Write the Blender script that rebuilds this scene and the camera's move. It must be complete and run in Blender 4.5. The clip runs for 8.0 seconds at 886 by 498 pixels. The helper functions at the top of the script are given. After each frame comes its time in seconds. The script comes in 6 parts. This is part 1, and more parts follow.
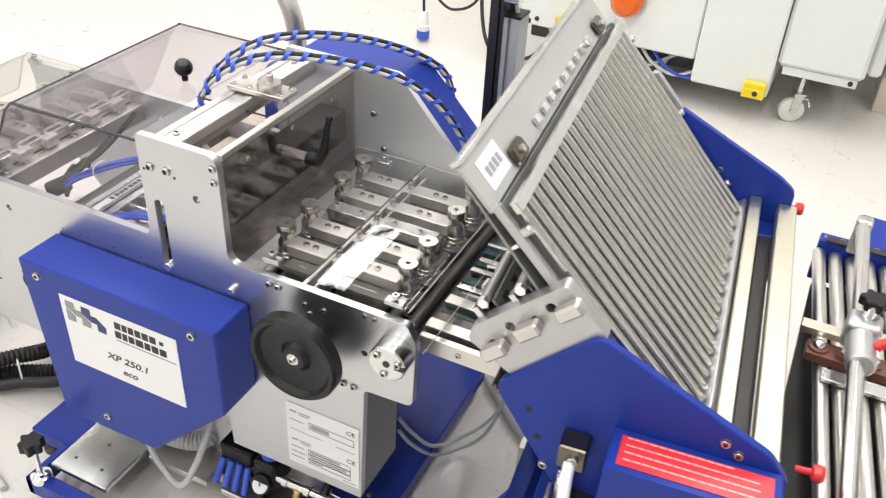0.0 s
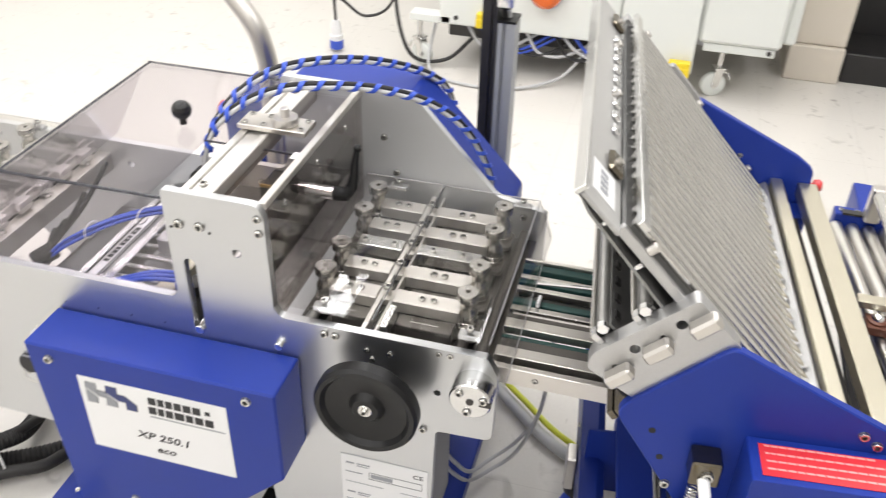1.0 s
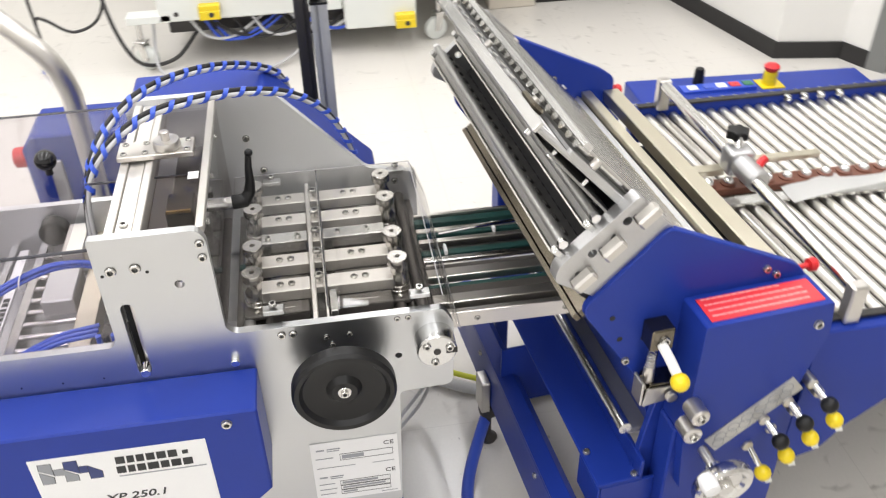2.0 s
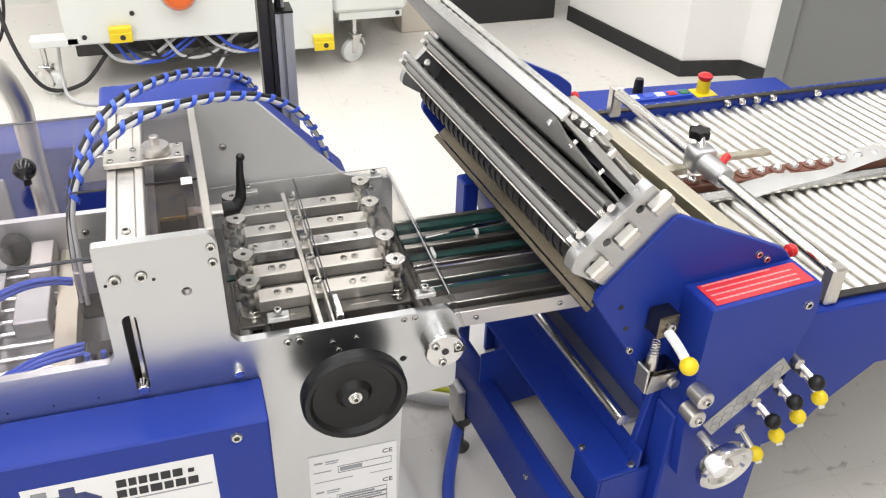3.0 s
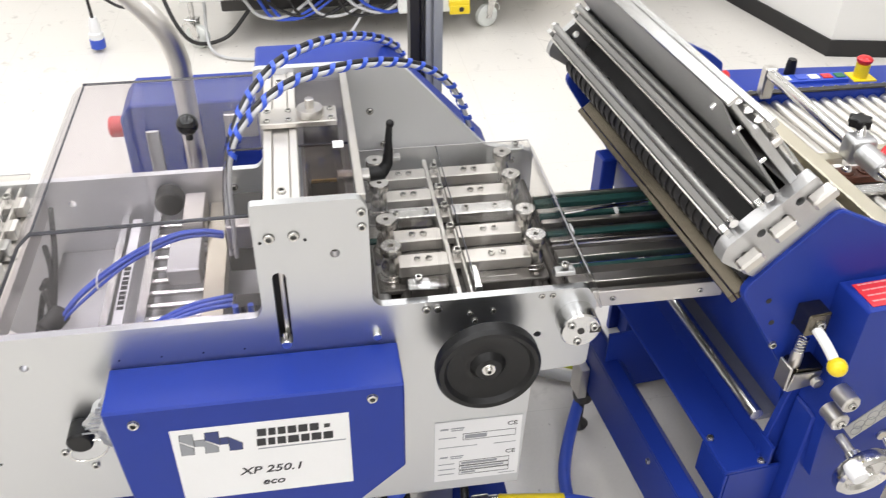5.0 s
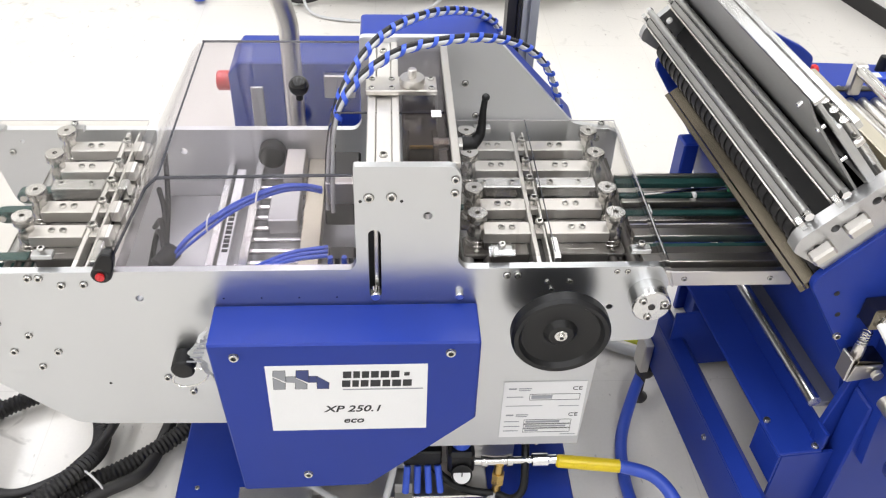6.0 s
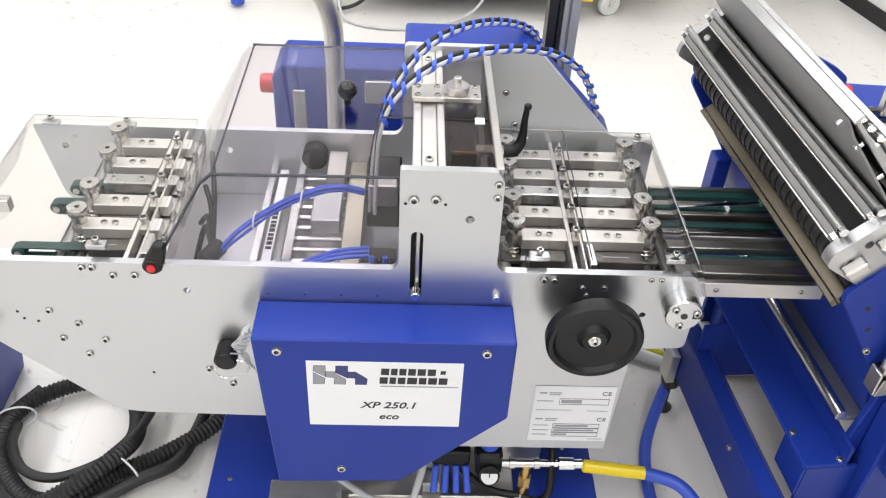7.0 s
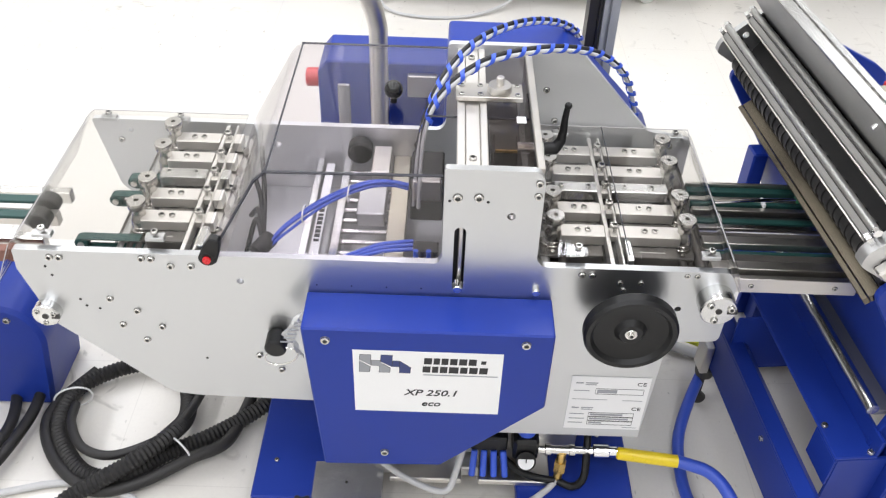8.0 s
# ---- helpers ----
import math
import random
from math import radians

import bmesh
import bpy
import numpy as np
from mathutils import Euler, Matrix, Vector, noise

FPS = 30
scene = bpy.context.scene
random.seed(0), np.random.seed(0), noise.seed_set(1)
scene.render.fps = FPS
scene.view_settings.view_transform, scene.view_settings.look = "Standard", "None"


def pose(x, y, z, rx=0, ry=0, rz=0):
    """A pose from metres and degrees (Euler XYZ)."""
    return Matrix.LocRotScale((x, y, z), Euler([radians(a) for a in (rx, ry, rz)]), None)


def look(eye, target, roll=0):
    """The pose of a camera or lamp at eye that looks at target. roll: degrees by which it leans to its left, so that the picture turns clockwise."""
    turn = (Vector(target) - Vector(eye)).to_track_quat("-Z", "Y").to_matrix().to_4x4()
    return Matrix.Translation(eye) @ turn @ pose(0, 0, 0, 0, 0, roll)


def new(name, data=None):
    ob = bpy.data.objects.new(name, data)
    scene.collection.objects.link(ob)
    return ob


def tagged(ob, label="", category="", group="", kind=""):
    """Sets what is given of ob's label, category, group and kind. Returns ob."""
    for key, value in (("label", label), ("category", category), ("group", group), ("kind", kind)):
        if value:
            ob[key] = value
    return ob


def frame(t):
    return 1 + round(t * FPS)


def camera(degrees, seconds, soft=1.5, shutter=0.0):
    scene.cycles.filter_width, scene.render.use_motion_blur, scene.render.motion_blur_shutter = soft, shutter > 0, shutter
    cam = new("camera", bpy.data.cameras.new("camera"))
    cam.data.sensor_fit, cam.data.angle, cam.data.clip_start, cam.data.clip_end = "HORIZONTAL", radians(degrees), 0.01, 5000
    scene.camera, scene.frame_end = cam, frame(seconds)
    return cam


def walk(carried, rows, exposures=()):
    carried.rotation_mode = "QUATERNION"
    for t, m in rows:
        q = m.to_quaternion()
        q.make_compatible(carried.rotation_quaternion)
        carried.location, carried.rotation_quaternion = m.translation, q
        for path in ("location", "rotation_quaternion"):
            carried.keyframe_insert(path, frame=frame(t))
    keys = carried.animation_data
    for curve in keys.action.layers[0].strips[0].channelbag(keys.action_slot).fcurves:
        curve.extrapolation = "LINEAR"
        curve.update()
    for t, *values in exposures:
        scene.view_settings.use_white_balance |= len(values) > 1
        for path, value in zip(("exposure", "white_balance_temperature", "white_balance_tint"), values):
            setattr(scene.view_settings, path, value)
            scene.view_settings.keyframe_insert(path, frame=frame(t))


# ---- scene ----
cam = camera(53.3, 8.0, soft=1.15, shutter=0.3)
PATH = [
    (0, (0.821, -0.792, 1.32), (0.156, 0.704, 0.171), 3.4),
    (0.2, (0.758, -0.794, 1.316), (0.123, 0.714, 0.166), 3.4),
    (0.5, (0.662, -0.79, 1.309), (0.092, 0.741, 0.155), 1.1),
    (0.7, (0.616, -0.811, 1.317), (0.102, 0.738, 0.16), 2.0),
    (1, (0.57, -0.809, 1.308), (0.162, 0.78, 0.165), 1.7),
    (1.2, (0.569, -0.827, 1.324), (0.302, 0.795, 0.185), 1.6),
    (1.5, (0.482, -0.848, 1.318), (0.445, 0.787, 0.168), 2.2),
    (1.7, (0.402, -0.865, 1.328), (0.471, 0.75, 0.151), 0.8),
    (2, (0.29, -0.893, 1.344), (0.53, 0.693, 0.15), -1.2),
    (2.2, (0.225, -0.904, 1.348), (0.582, 0.658, 0.152), -2.2),
    (3.3, (0.122, -0.842, 1.282), (0.65, 0.728, 0.161), 2.5),
    (3.5, (0.122, -0.814, 1.275), (0.619, 0.76, 0.145), 2.4),
    (4, (0.144, -0.8, 1.286), (0.587, 0.771, 0.13), 1.1),
    (4.5, (0.129, -0.831, 1.299), (0.506, 0.75, 0.133), 1.0),
    (5, (0.082, -0.859, 1.311), (0.349, 0.717, 0.109), 1.0),
    (6.3, (0.038, -0.937, 1.364), (0.143, 0.603, 0.093), 2.7),
    (6.5, (0.03, -0.947, 1.362), (0.134, 0.6, 0.099), 3.0),
    (7, (0.01, -0.947, 1.372), (0.094, 0.611, 0.121), 3.4),
    (7.5, (0.0, -0.955, 1.397), (0.053, 0.601, 0.141), 1.9),
    (8, (-0.005, -0.971, 1.417), (0.005, 0.559, 0.13), 2.2),
]
walk(cam, [(t, look(eye, target, roll)) for t, eye, target, roll in PATH],
     exposures=[(0, 0.08, 6800, 10), (5, 0.08, 6650, 10), (8, 0.08, 6480, 10)])

# ---- light ----
world = bpy.data.worlds.new("world")
scene.world = world
world.use_nodes = True
world.node_tree.nodes["Background"].inputs[0].default_value = (1.0, 1.0, 1.0, 1)
world.node_tree.nodes["Background"].inputs[1].default_value = 0.03
scene.view_settings.exposure = 0.0
LAMP_WATTS = 14.0
CEILING = 2.75


# ---- materials ----
def material(name, base, rough=0.5, metal=0.0, vary=0.06, scale=8.0, fine=120.0, bump=0.0, rough_vary=0.08, stretch=(1, 1, 1), coat=0.0, stain=0.0, random=0.0, spec=0.5):
    """A painted, plastic or metal surface with variation at two scales and a fine relief."""
    if metal > 0.5:
        vary, rough_vary, bump = vary * 0.6, rough_vary * 0.4, bump * 0.3
    m = bpy.data.materials.new(name)
    m.use_nodes = True
    nodes, links = m.node_tree.nodes, m.node_tree.links
    shader = nodes["Principled BSDF"]
    shader.inputs["Metallic"].default_value = metal
    shader.inputs["Specular IOR Level"].default_value = spec
    shader.inputs["Coat Weight"].default_value = coat
    coord = nodes.new("ShaderNodeTexCoord")
    mapping = nodes.new("ShaderNodeMapping")
    mapping.inputs["Scale"].default_value = stretch
    links.new(coord.outputs["Object"], mapping.inputs["Vector"])
    big = nodes.new("ShaderNodeTexNoise")
    big.inputs["Scale"].default_value, big.inputs["Detail"].default_value = scale, 4
    small = nodes.new("ShaderNodeTexNoise")
    small.inputs["Scale"].default_value, small.inputs["Detail"].default_value = fine * 2.5, 3
    links.new(coord.outputs["Object"], big.inputs["Vector"])
    links.new(mapping.outputs["Vector"], small.inputs["Vector"])
    add = nodes.new("ShaderNodeMath")
    add.operation = "ADD"
    links.new(big.outputs["Fac"], add.inputs[0])
    links.new(small.outputs["Fac"], add.inputs[1])
    span = nodes.new("ShaderNodeMapRange")
    span.inputs["From Min"].default_value, span.inputs["From Max"].default_value = 0.6, 1.4
    span.inputs["To Min"].default_value, span.inputs["To Max"].default_value = 1 - vary, 1 + vary
    links.new(add.outputs[0], span.inputs["Value"])
    colour = nodes.new("ShaderNodeVectorMath")
    colour.operation = "SCALE"
    colour.inputs[0].default_value = base
    factor = span.outputs[0]
    if random:
        info = nodes.new("ShaderNodeObjectInfo")
        spread = nodes.new("ShaderNodeMapRange")
        spread.inputs["To Min"].default_value, spread.inputs["To Max"].default_value = 1 - random, 1 + random
        links.new(info.outputs["Random"], spread.inputs["Value"])
        both = nodes.new("ShaderNodeMath")
        both.operation = "MULTIPLY"
        links.new(factor, both.inputs[0])
        links.new(spread.outputs[0], both.inputs[1])
        factor = both.outputs[0]
    links.new(factor, colour.inputs["Scale"])
    links.new(colour.outputs[0], shader.inputs["Base Color"])
    gloss = nodes.new("ShaderNodeMapRange")
    gloss.inputs["From Min"].default_value, gloss.inputs["From Max"].default_value = 0.6, 1.4
    gloss.inputs["To Min"].default_value = max(0.02, rough - rough_vary)
    gloss.inputs["To Max"].default_value = min(1.0, rough + rough_vary)
    links.new(add.outputs[0], gloss.inputs["Value"])
    links.new(gloss.outputs[0], shader.inputs["Roughness"])
    if bump:
        relief = nodes.new("ShaderNodeBump")
        relief.inputs["Strength"].default_value, relief.inputs["Distance"].default_value = bump, 0.0004
        links.new(small.outputs["Fac"], relief.inputs["Height"])
        links.new(relief.outputs[0], shader.inputs["Normal"])
    return m


def clear_sheet(name, tint, gloss_rough=0.03, base=0.03):
    """Thin acrylic sheet: looked through, with Fresnel gloss."""
    m = bpy.data.materials.new(name)
    m.use_nodes = True
    nodes, links = m.node_tree.nodes, m.node_tree.links
    nodes.clear()
    out = nodes.new("ShaderNodeOutputMaterial")
    clear = nodes.new("ShaderNodeBsdfTransparent")
    clear.inputs[0].default_value = (*tint, 1)
    shine = nodes.new("ShaderNodeBsdfGlossy")
    shine.inputs["Roughness"].default_value = gloss_rough
    weight = nodes.new("ShaderNodeLayerWeight")
    weight.inputs["Blend"].default_value = 0.5
    power = nodes.new("ShaderNodeMath")
    power.operation = "POWER"
    power.inputs[1].default_value = 5.0
    links.new(weight.outputs["Facing"], power.inputs[0])
    fresnel = nodes.new("ShaderNodeMath")
    fresnel.operation = "MULTIPLY_ADD"
    fresnel.inputs[1].default_value, fresnel.inputs[2].default_value = 0.9, base
    links.new(power.outputs[0], fresnel.inputs[0])
    mix = nodes.new("ShaderNodeMixShader")
    links.new(fresnel.outputs[0], mix.inputs[0])
    links.new(clear.outputs[0], mix.inputs[1])
    links.new(shine.outputs[0], mix.inputs[2])
    links.new(mix.outputs[0], out.inputs[0])
    return m


def glowing(name, colour, strength):
    m = bpy.data.materials.new(name)
    m.use_nodes = True
    shader = m.node_tree.nodes["Principled BSDF"]
    shader.inputs["Base Color"].default_value = (*colour, 1)
    shader.inputs["Emission Color"].default_value = (*colour, 1)
    shader.inputs["Emission Strength"].default_value = strength
    return m


def floor_material():
    """Cream vinyl sheet, polished, with scuffs and dirt specks."""
    m = material("cream_vinyl", (0.70, 0.672, 0.625), 0.2, 0, 0.03, 1.5, 60, 0.02, 0.05)
    nodes, links = m.node_tree.nodes, m.node_tree.links
    shader = nodes["Principled BSDF"]
    old = shader.inputs["Base Color"].links[0].from_socket
    coord = nodes.new("ShaderNodeTexCoord")
    marks = nodes.new("ShaderNodeTexNoise")
    marks.inputs["Scale"].default_value, marks.inputs["Detail"].default_value, marks.inputs["Distortion"].default_value = 16, 5, 1.2
    links.new(coord.outputs["Object"], marks.inputs["Vector"])
    ramp = nodes.new("ShaderNodeMapRange")
    ramp.inputs["From Min"].default_value, ramp.inputs["From Max"].default_value = 0.62, 0.74
    ramp.inputs["To Max"].default_value = 0.55
    links.new(marks.outputs["Fac"], ramp.inputs["Value"])
    patches = nodes.new("ShaderNodeTexNoise")
    patches.inputs["Scale"].default_value, patches.inputs["Detail"].default_value = 1.1, 2
    links.new(coord.outputs["Object"], patches.inputs["Vector"])
    where = nodes.new("ShaderNodeMapRange")
    where.inputs["From Min"].default_value, where.inputs["From Max"].default_value = 0.42, 0.6
    links.new(patches.outputs["Fac"], where.inputs["Value"])
    both = nodes.new("ShaderNodeMath")
    both.operation = "MULTIPLY"
    links.new(ramp.outputs[0], both.inputs[0])
    links.new(where.outputs[0], both.inputs[1])
    stretch = nodes.new("ShaderNodeMapping")
    stretch.inputs["Scale"].default_value = (1.0, 0.45, 1.0)
    links.new(coord.outputs["Object"], stretch.inputs["Vector"])
    specks = nodes.new("ShaderNodeTexNoise")
    specks.inputs["Scale"].default_value, specks.inputs["Detail"].default_value = 70, 2
    links.new(stretch.outputs["Vector"], specks.inputs["Vector"])
    flecks = nodes.new("ShaderNodeMapRange")
    flecks.inputs["From Min"].default_value, flecks.inputs["From Max"].default_value = 0.70, 0.76
    flecks.inputs["To Max"].default_value = 0.45
    links.new(specks.outputs["Fac"], flecks.inputs["Value"])
    most = nodes.new("ShaderNodeMath")
    most.operation = "MAXIMUM"
    links.new(both.outputs[0], most.inputs[0])
    links.new(flecks.outputs[0], most.inputs[1])
    joints = nodes.new("ShaderNodeTexBrick")
    joints.offset, joints.squash = 0.0, 1.0
    joints.inputs["Scale"].default_value = 1.0
    joints.inputs["Brick Width"].default_value, joints.inputs["Row Height"].default_value = 0.3048, 0.3048
    joints.inputs["Mortar Size"].default_value, joints.inputs["Mortar Smooth"].default_value = 0.0011, 0.3
    links.new(coord.outputs["Object"], joints.inputs["Vector"])
    seam = nodes.new("ShaderNodeMath")
    seam.operation = "MULTIPLY"
    seam.inputs[1].default_value = 0.13
    links.new(joints.outputs["Fac"], seam.inputs[0])
    worst = nodes.new("ShaderNodeMath")
    worst.operation = "MAXIMUM"
    links.new(most.outputs[0], worst.inputs[0])
    links.new(seam.outputs[0], worst.inputs[1])
    mix = nodes.new("ShaderNodeMix")
    mix.data_type = "RGBA"
    links.new(worst.outputs[0], mix.inputs["Factor"])
    links.new(old, mix.inputs["A"])
    mix.inputs["B"].default_value = (0.2, 0.18, 0.16, 1)
    links.new(mix.outputs["Result"], shader.inputs["Base Color"])
    return m


VINYL = floor_material()
WALL_PAINT = material("white_wall_paint", (0.80, 0.79, 0.76), 0.6, 0, 0.02, 2, 90, 0.05)
BEIGE = material("beige_panel", (0.68, 0.62, 0.53), 0.5, 0, 0.03, 3, 80, 0.03)
RUBBER = material("black_rubber", (0.018, 0.017, 0.017), 0.55, 0, 0.15, 10, 150, 0.1)
GREY_DOOR = material("grey_door_paint", (0.19, 0.195, 0.19), 0.5, 0, 0.04, 3, 80, 0.04)
TILE = material("ceiling_tile", (0.78, 0.77, 0.74), 0.9, 0, 0.05, 6, 200, 0.2)
PLATE = material("anodised_plate", (0.57, 0.58, 0.59), 0.33, 1.0, 0.03, 3, 90, 0.04, 0.06, (1, 1, 14))
EDGE = material("milled_aluminium", (0.70, 0.70, 0.69), 0.26, 1.0, 0.04, 12, 200, 0.03, 0.07, (6, 1, 1))
STEEL = material("bright_steel", (0.68, 0.67, 0.65), 0.2, 1.0, 0.06, 20, 240, 0.03, 0.08)
NICKEL = material("nickel_steel", (0.64, 0.615, 0.58), 0.34, 1.0, 0.05, 6, 300, 0.0, 0.05)
BAR_NICKEL = material("satin_nickel_bar", (0.70, 0.675, 0.64), 0.42, 0.9, 0.04, 9, 300, 0.02, 0.05, (8, 1, 1))
BACK_PLATE = material("brushed_back_plate", (0.70, 0.71, 0.72), 0.46, 0.85, 0.04, 3, 90, 0.03, 0.05, (1, 1, 14))
BROWN_STEEL = material("browned_steel", (0.115, 0.105, 0.096), 0.36, 0.5, 0.12, 12, 160, 0.05, 0.08)
SPOOL_STEEL = material("turned_steel", (0.56, 0.54, 0.51), 0.25, 1.0, 0.06, 12, 300, 0.0, 0.06, (1, 1, 6))
LIGHT_SHEET = material("light_grey_sheet", (0.47, 0.465, 0.45), 0.42, 0.35, 0.05, 14, 140, 0.05, 0.08)
GUIDE = material("satin_guide_sheet", (0.40, 0.395, 0.38), 0.38, 0.75, 0.08, 16, 150, 0.05, 0.08, (1, 6, 1))
PROFILE_GREY = material("anodised_profile", (0.40, 0.41, 0.42), 0.48, 0.3, 0.05, 6, 120, 0.03, 0.05)
CHROME = material("chrome", (0.85, 0.85, 0.86), 0.09, 1.0, 0.03, 20, 160, 0.0, 0.03)
SATIN_GREY = material("satin_grey_sheet", (0.27, 0.27, 0.262), 0.45, 0.25, 0.1, 14, 140, 0.06, 0.1)
ROLLER = material("satin_steel", (0.70, 0.68, 0.64), 0.34, 1.0, 0.05, 20, 160, 0.0, 0.06)
BEAM = material("champagne_aluminium", (0.62, 0.58, 0.47), 0.38, 1.0, 0.05, 8, 140, 0.04, 0.08, (1, 8, 1))
GREY_METAL = material("grey_cast_metal", (0.53, 0.53, 0.53), 0.40, 0.9, 0.08, 16, 170, 0.1, 0.08)
SHEET_GREY = material("grey_sheet_metal", (0.30, 0.30, 0.295), 0.42, 0.8, 0.08, 12, 140, 0.06, 0.08)
SCREW_SHADE = material("screw_shade", (0.20, 0.20, 0.195), 0.3, 0.95, 0.1, 14, 140, 0.04, 0.1)
DULL_STEEL = material("dull_steel", (0.155, 0.135, 0.105), 0.22, 1.0, 0.12, 10, 140, 0.04, 0.1)
DARK = material("blackened_steel", (0.055, 0.052, 0.05), 0.4, 0.6, 0.15, 14, 150, 0.08, 0.1)
SCREW = material("zinc_screw", (0.62, 0.61, 0.58), 0.27, 1.0, 0.08, 60, 300, 0.0, 0.08)
BLUE = material("blue_machine_paint", (0.012, 0.036, 0.27), 0.36, 0, 0.07, 9, 320, 0.06, 0.07, spec=0.25)
BLACK = material("black_plastic", (0.006, 0.006, 0.0065), 0.42, 0, 0.1, 20, 260, 0.05, 0.08, spec=0.35)
GLOSS_BLACK = material("gloss_black", (0.006, 0.006, 0.007), 0.1, 0, 0.1, 20, 200, 0, 0.04)
WHITE = material("white_label", (0.80, 0.80, 0.80), 0.45, 0, 0.02, 20, 200)
INK = material("black_ink", (0.015, 0.015, 0.017), 0.5, 0, 0.05)
PALE_INK = material("grey_ink", (0.30, 0.31, 0.33), 0.5, 0, 0.05)
LIGHT_INK = material("light_grey_ink", (0.27, 0.28, 0.30), 0.5, 0, 0.05)
NAVY_INK = material("navy_ink", (0.03, 0.045, 0.16), 0.5, 0, 0.05)
RED_LABEL = material("red_label", (0.72, 0.035, 0.045), 0.35, 0, 0.04, 30, 200)
PINK_INK = material("pale_red_ink", (0.80, 0.35, 0.33), 0.4, 0, 0.03)
RED = material("red_plastic", (0.62, 0.02, 0.025), 0.3, 0, 0.06, 30, 200)
YELLOW = material("yellow_plastic", (0.80, 0.60, 0.015), 0.32, 0, 0.05, 30, 200)
GREEN = material("green_plastic", (0.02, 0.16, 0.07), 0.4, 0, 0.08, 30, 200)
TEAL = material("green_belt", (0.010, 0.052, 0.046), 0.45, 0, 0.12, 25, 250, 0.1)
BROWN = material("brown_bakelite", (0.16, 0.062, 0.04), 0.4, 0, 0.1, 20, 200, 0.05)
BRASS = material("brass", (0.55, 0.38, 0.14), 0.28, 1.0, 0.08, 30, 200)
HOSE_BLUE = material("blue_hose", (0.035, 0.085, 0.50), 0.35, 0, 0.06, 30, 200)
WRAP_BLUE = material("blue_spiral_wrap", (0.045, 0.11, 0.62), 0.4, 0, 0.06, 40, 200)
CABLE_GREY = material("grey_cable", (0.50, 0.50, 0.50), 0.45, 0, 0.05, 20, 200)
CABLE_GREEN = material("yellow_green_cable", (0.60, 0.62, 0.05), 0.45, 0, 0.05, 20, 200)
CABINET = material("white_cabinet_paint", (0.74, 0.76, 0.72), 0.45, 0, 0.02, 4, 200, 0.05)
ORANGE = material("orange_lens", (0.75, 0.13, 0.012), 0.15, 0, 0.1, 40, 200)
PAPER = material("paper_strip", (0.82, 0.82, 0.80), 0.6, 0, 0.04, 20, 200)
# near-black that stands in for the shade in bores, slots and gaps
RECESS_SHADE = material("recess_shade", (0.014, 0.013, 0.013), 0.6, 0, 0.2, 10, 100, 0.1)
ACRYLIC = clear_sheet("clear_acrylic", (0.93, 0.925, 0.915), 0.03, 0.038)
SMOKED = clear_sheet("smoked_acrylic", (0.885, 0.865, 0.885), 0.03, 0.04)
SMOKED_BROWN = clear_sheet("brown_acrylic", (0.84, 0.79, 0.77))
SMOKED_PANEL = clear_sheet("smoked_panel", (0.74, 0.70, 0.68), 0.04, 0.14)
SMOKED_EDGE = material("smoked_edge", (0.05, 0.05, 0.06), 0.15, 0, 0.1)


# ---- helpers of this scene ----
def smooth(me, angle=35):
    me.shade_smooth()
    me.set_sharp_from_angle(angle=radians(angle))


def mesh_of(name, bm, mat, angle=35):
    bmesh.ops.recalc_face_normals(bm, faces=bm.faces)
    me = bpy.data.meshes.new(name)
    bm.to_mesh(me)
    bm.free()
    me.materials.append(mat)
    smooth(me, angle)
    return me


def part(name, bm, mat, parent=None, label="", at=None):
    """One mesh object, under a thing or under a part."""
    me = bm if isinstance(bm, bpy.types.Mesh) else mesh_of(name, bm, mat)
    ob = new(name, me)
    ob.parent = parent
    if at is not None:
        ob.matrix_basis = at
    return tagged(ob, label)


def thing(name, m, label, category, group="", kind=""):
    ob = new(name)
    ob.matrix_basis = m
    ob.empty_display_size = 0.05
    return tagged(ob, label, category, group, kind)


def single(name, bm, mat, label, category, kind="", m=None, group=""):
    ob = part(name, bm, mat, None, label, m)
    return tagged(ob, "", category, group, kind)


def box(x0, x1, y0, y1, z0, z1, bevel=0.0, bm=None, seg=1):
    bm = bm or bmesh.new()
    got = bmesh.ops.create_cube(bm, size=1.0)["verts"]
    bmesh.ops.scale(bm, vec=(x1 - x0, y1 - y0, z1 - z0), verts=got)
    bmesh.ops.translate(bm, vec=((x0 + x1) / 2, (y0 + y1) / 2, (z0 + z1) / 2), verts=got)
    if bevel:
        edges = {e for v in got for e in v.link_edges}
        bmesh.ops.bevel(bm, geom=list(edges), offset=bevel, segments=seg, affect="EDGES", profile=0.5)
    return bm


def cyl(p0, p1, r, r2=None, seg=24, bevel=0.0, bm=None):
    """A capped cylinder or cone from p0 to p1."""
    bm = bm or bmesh.new()
    p0, p1 = Vector(p0), Vector(p1)
    d = p1 - p0
    m = Matrix.Translation((p0 + p1) / 2) @ d.to_track_quat("Z", "Y").to_matrix().to_4x4()
    got = bmesh.ops.create_cone(bm, cap_ends=True, segments=seg, radius1=r, radius2=r if r2 is None else r2, depth=d.length, matrix=m)["verts"]
    if bevel:
        ring = {e for v in got for e in v.link_edges if len(e.link_faces) == 2 and any(len(f.verts) > 4 for f in e.link_faces)}
        bmesh.ops.bevel(bm, geom=list(ring), offset=bevel, segments=1, affect="EDGES", profile=0.5)
    return bm


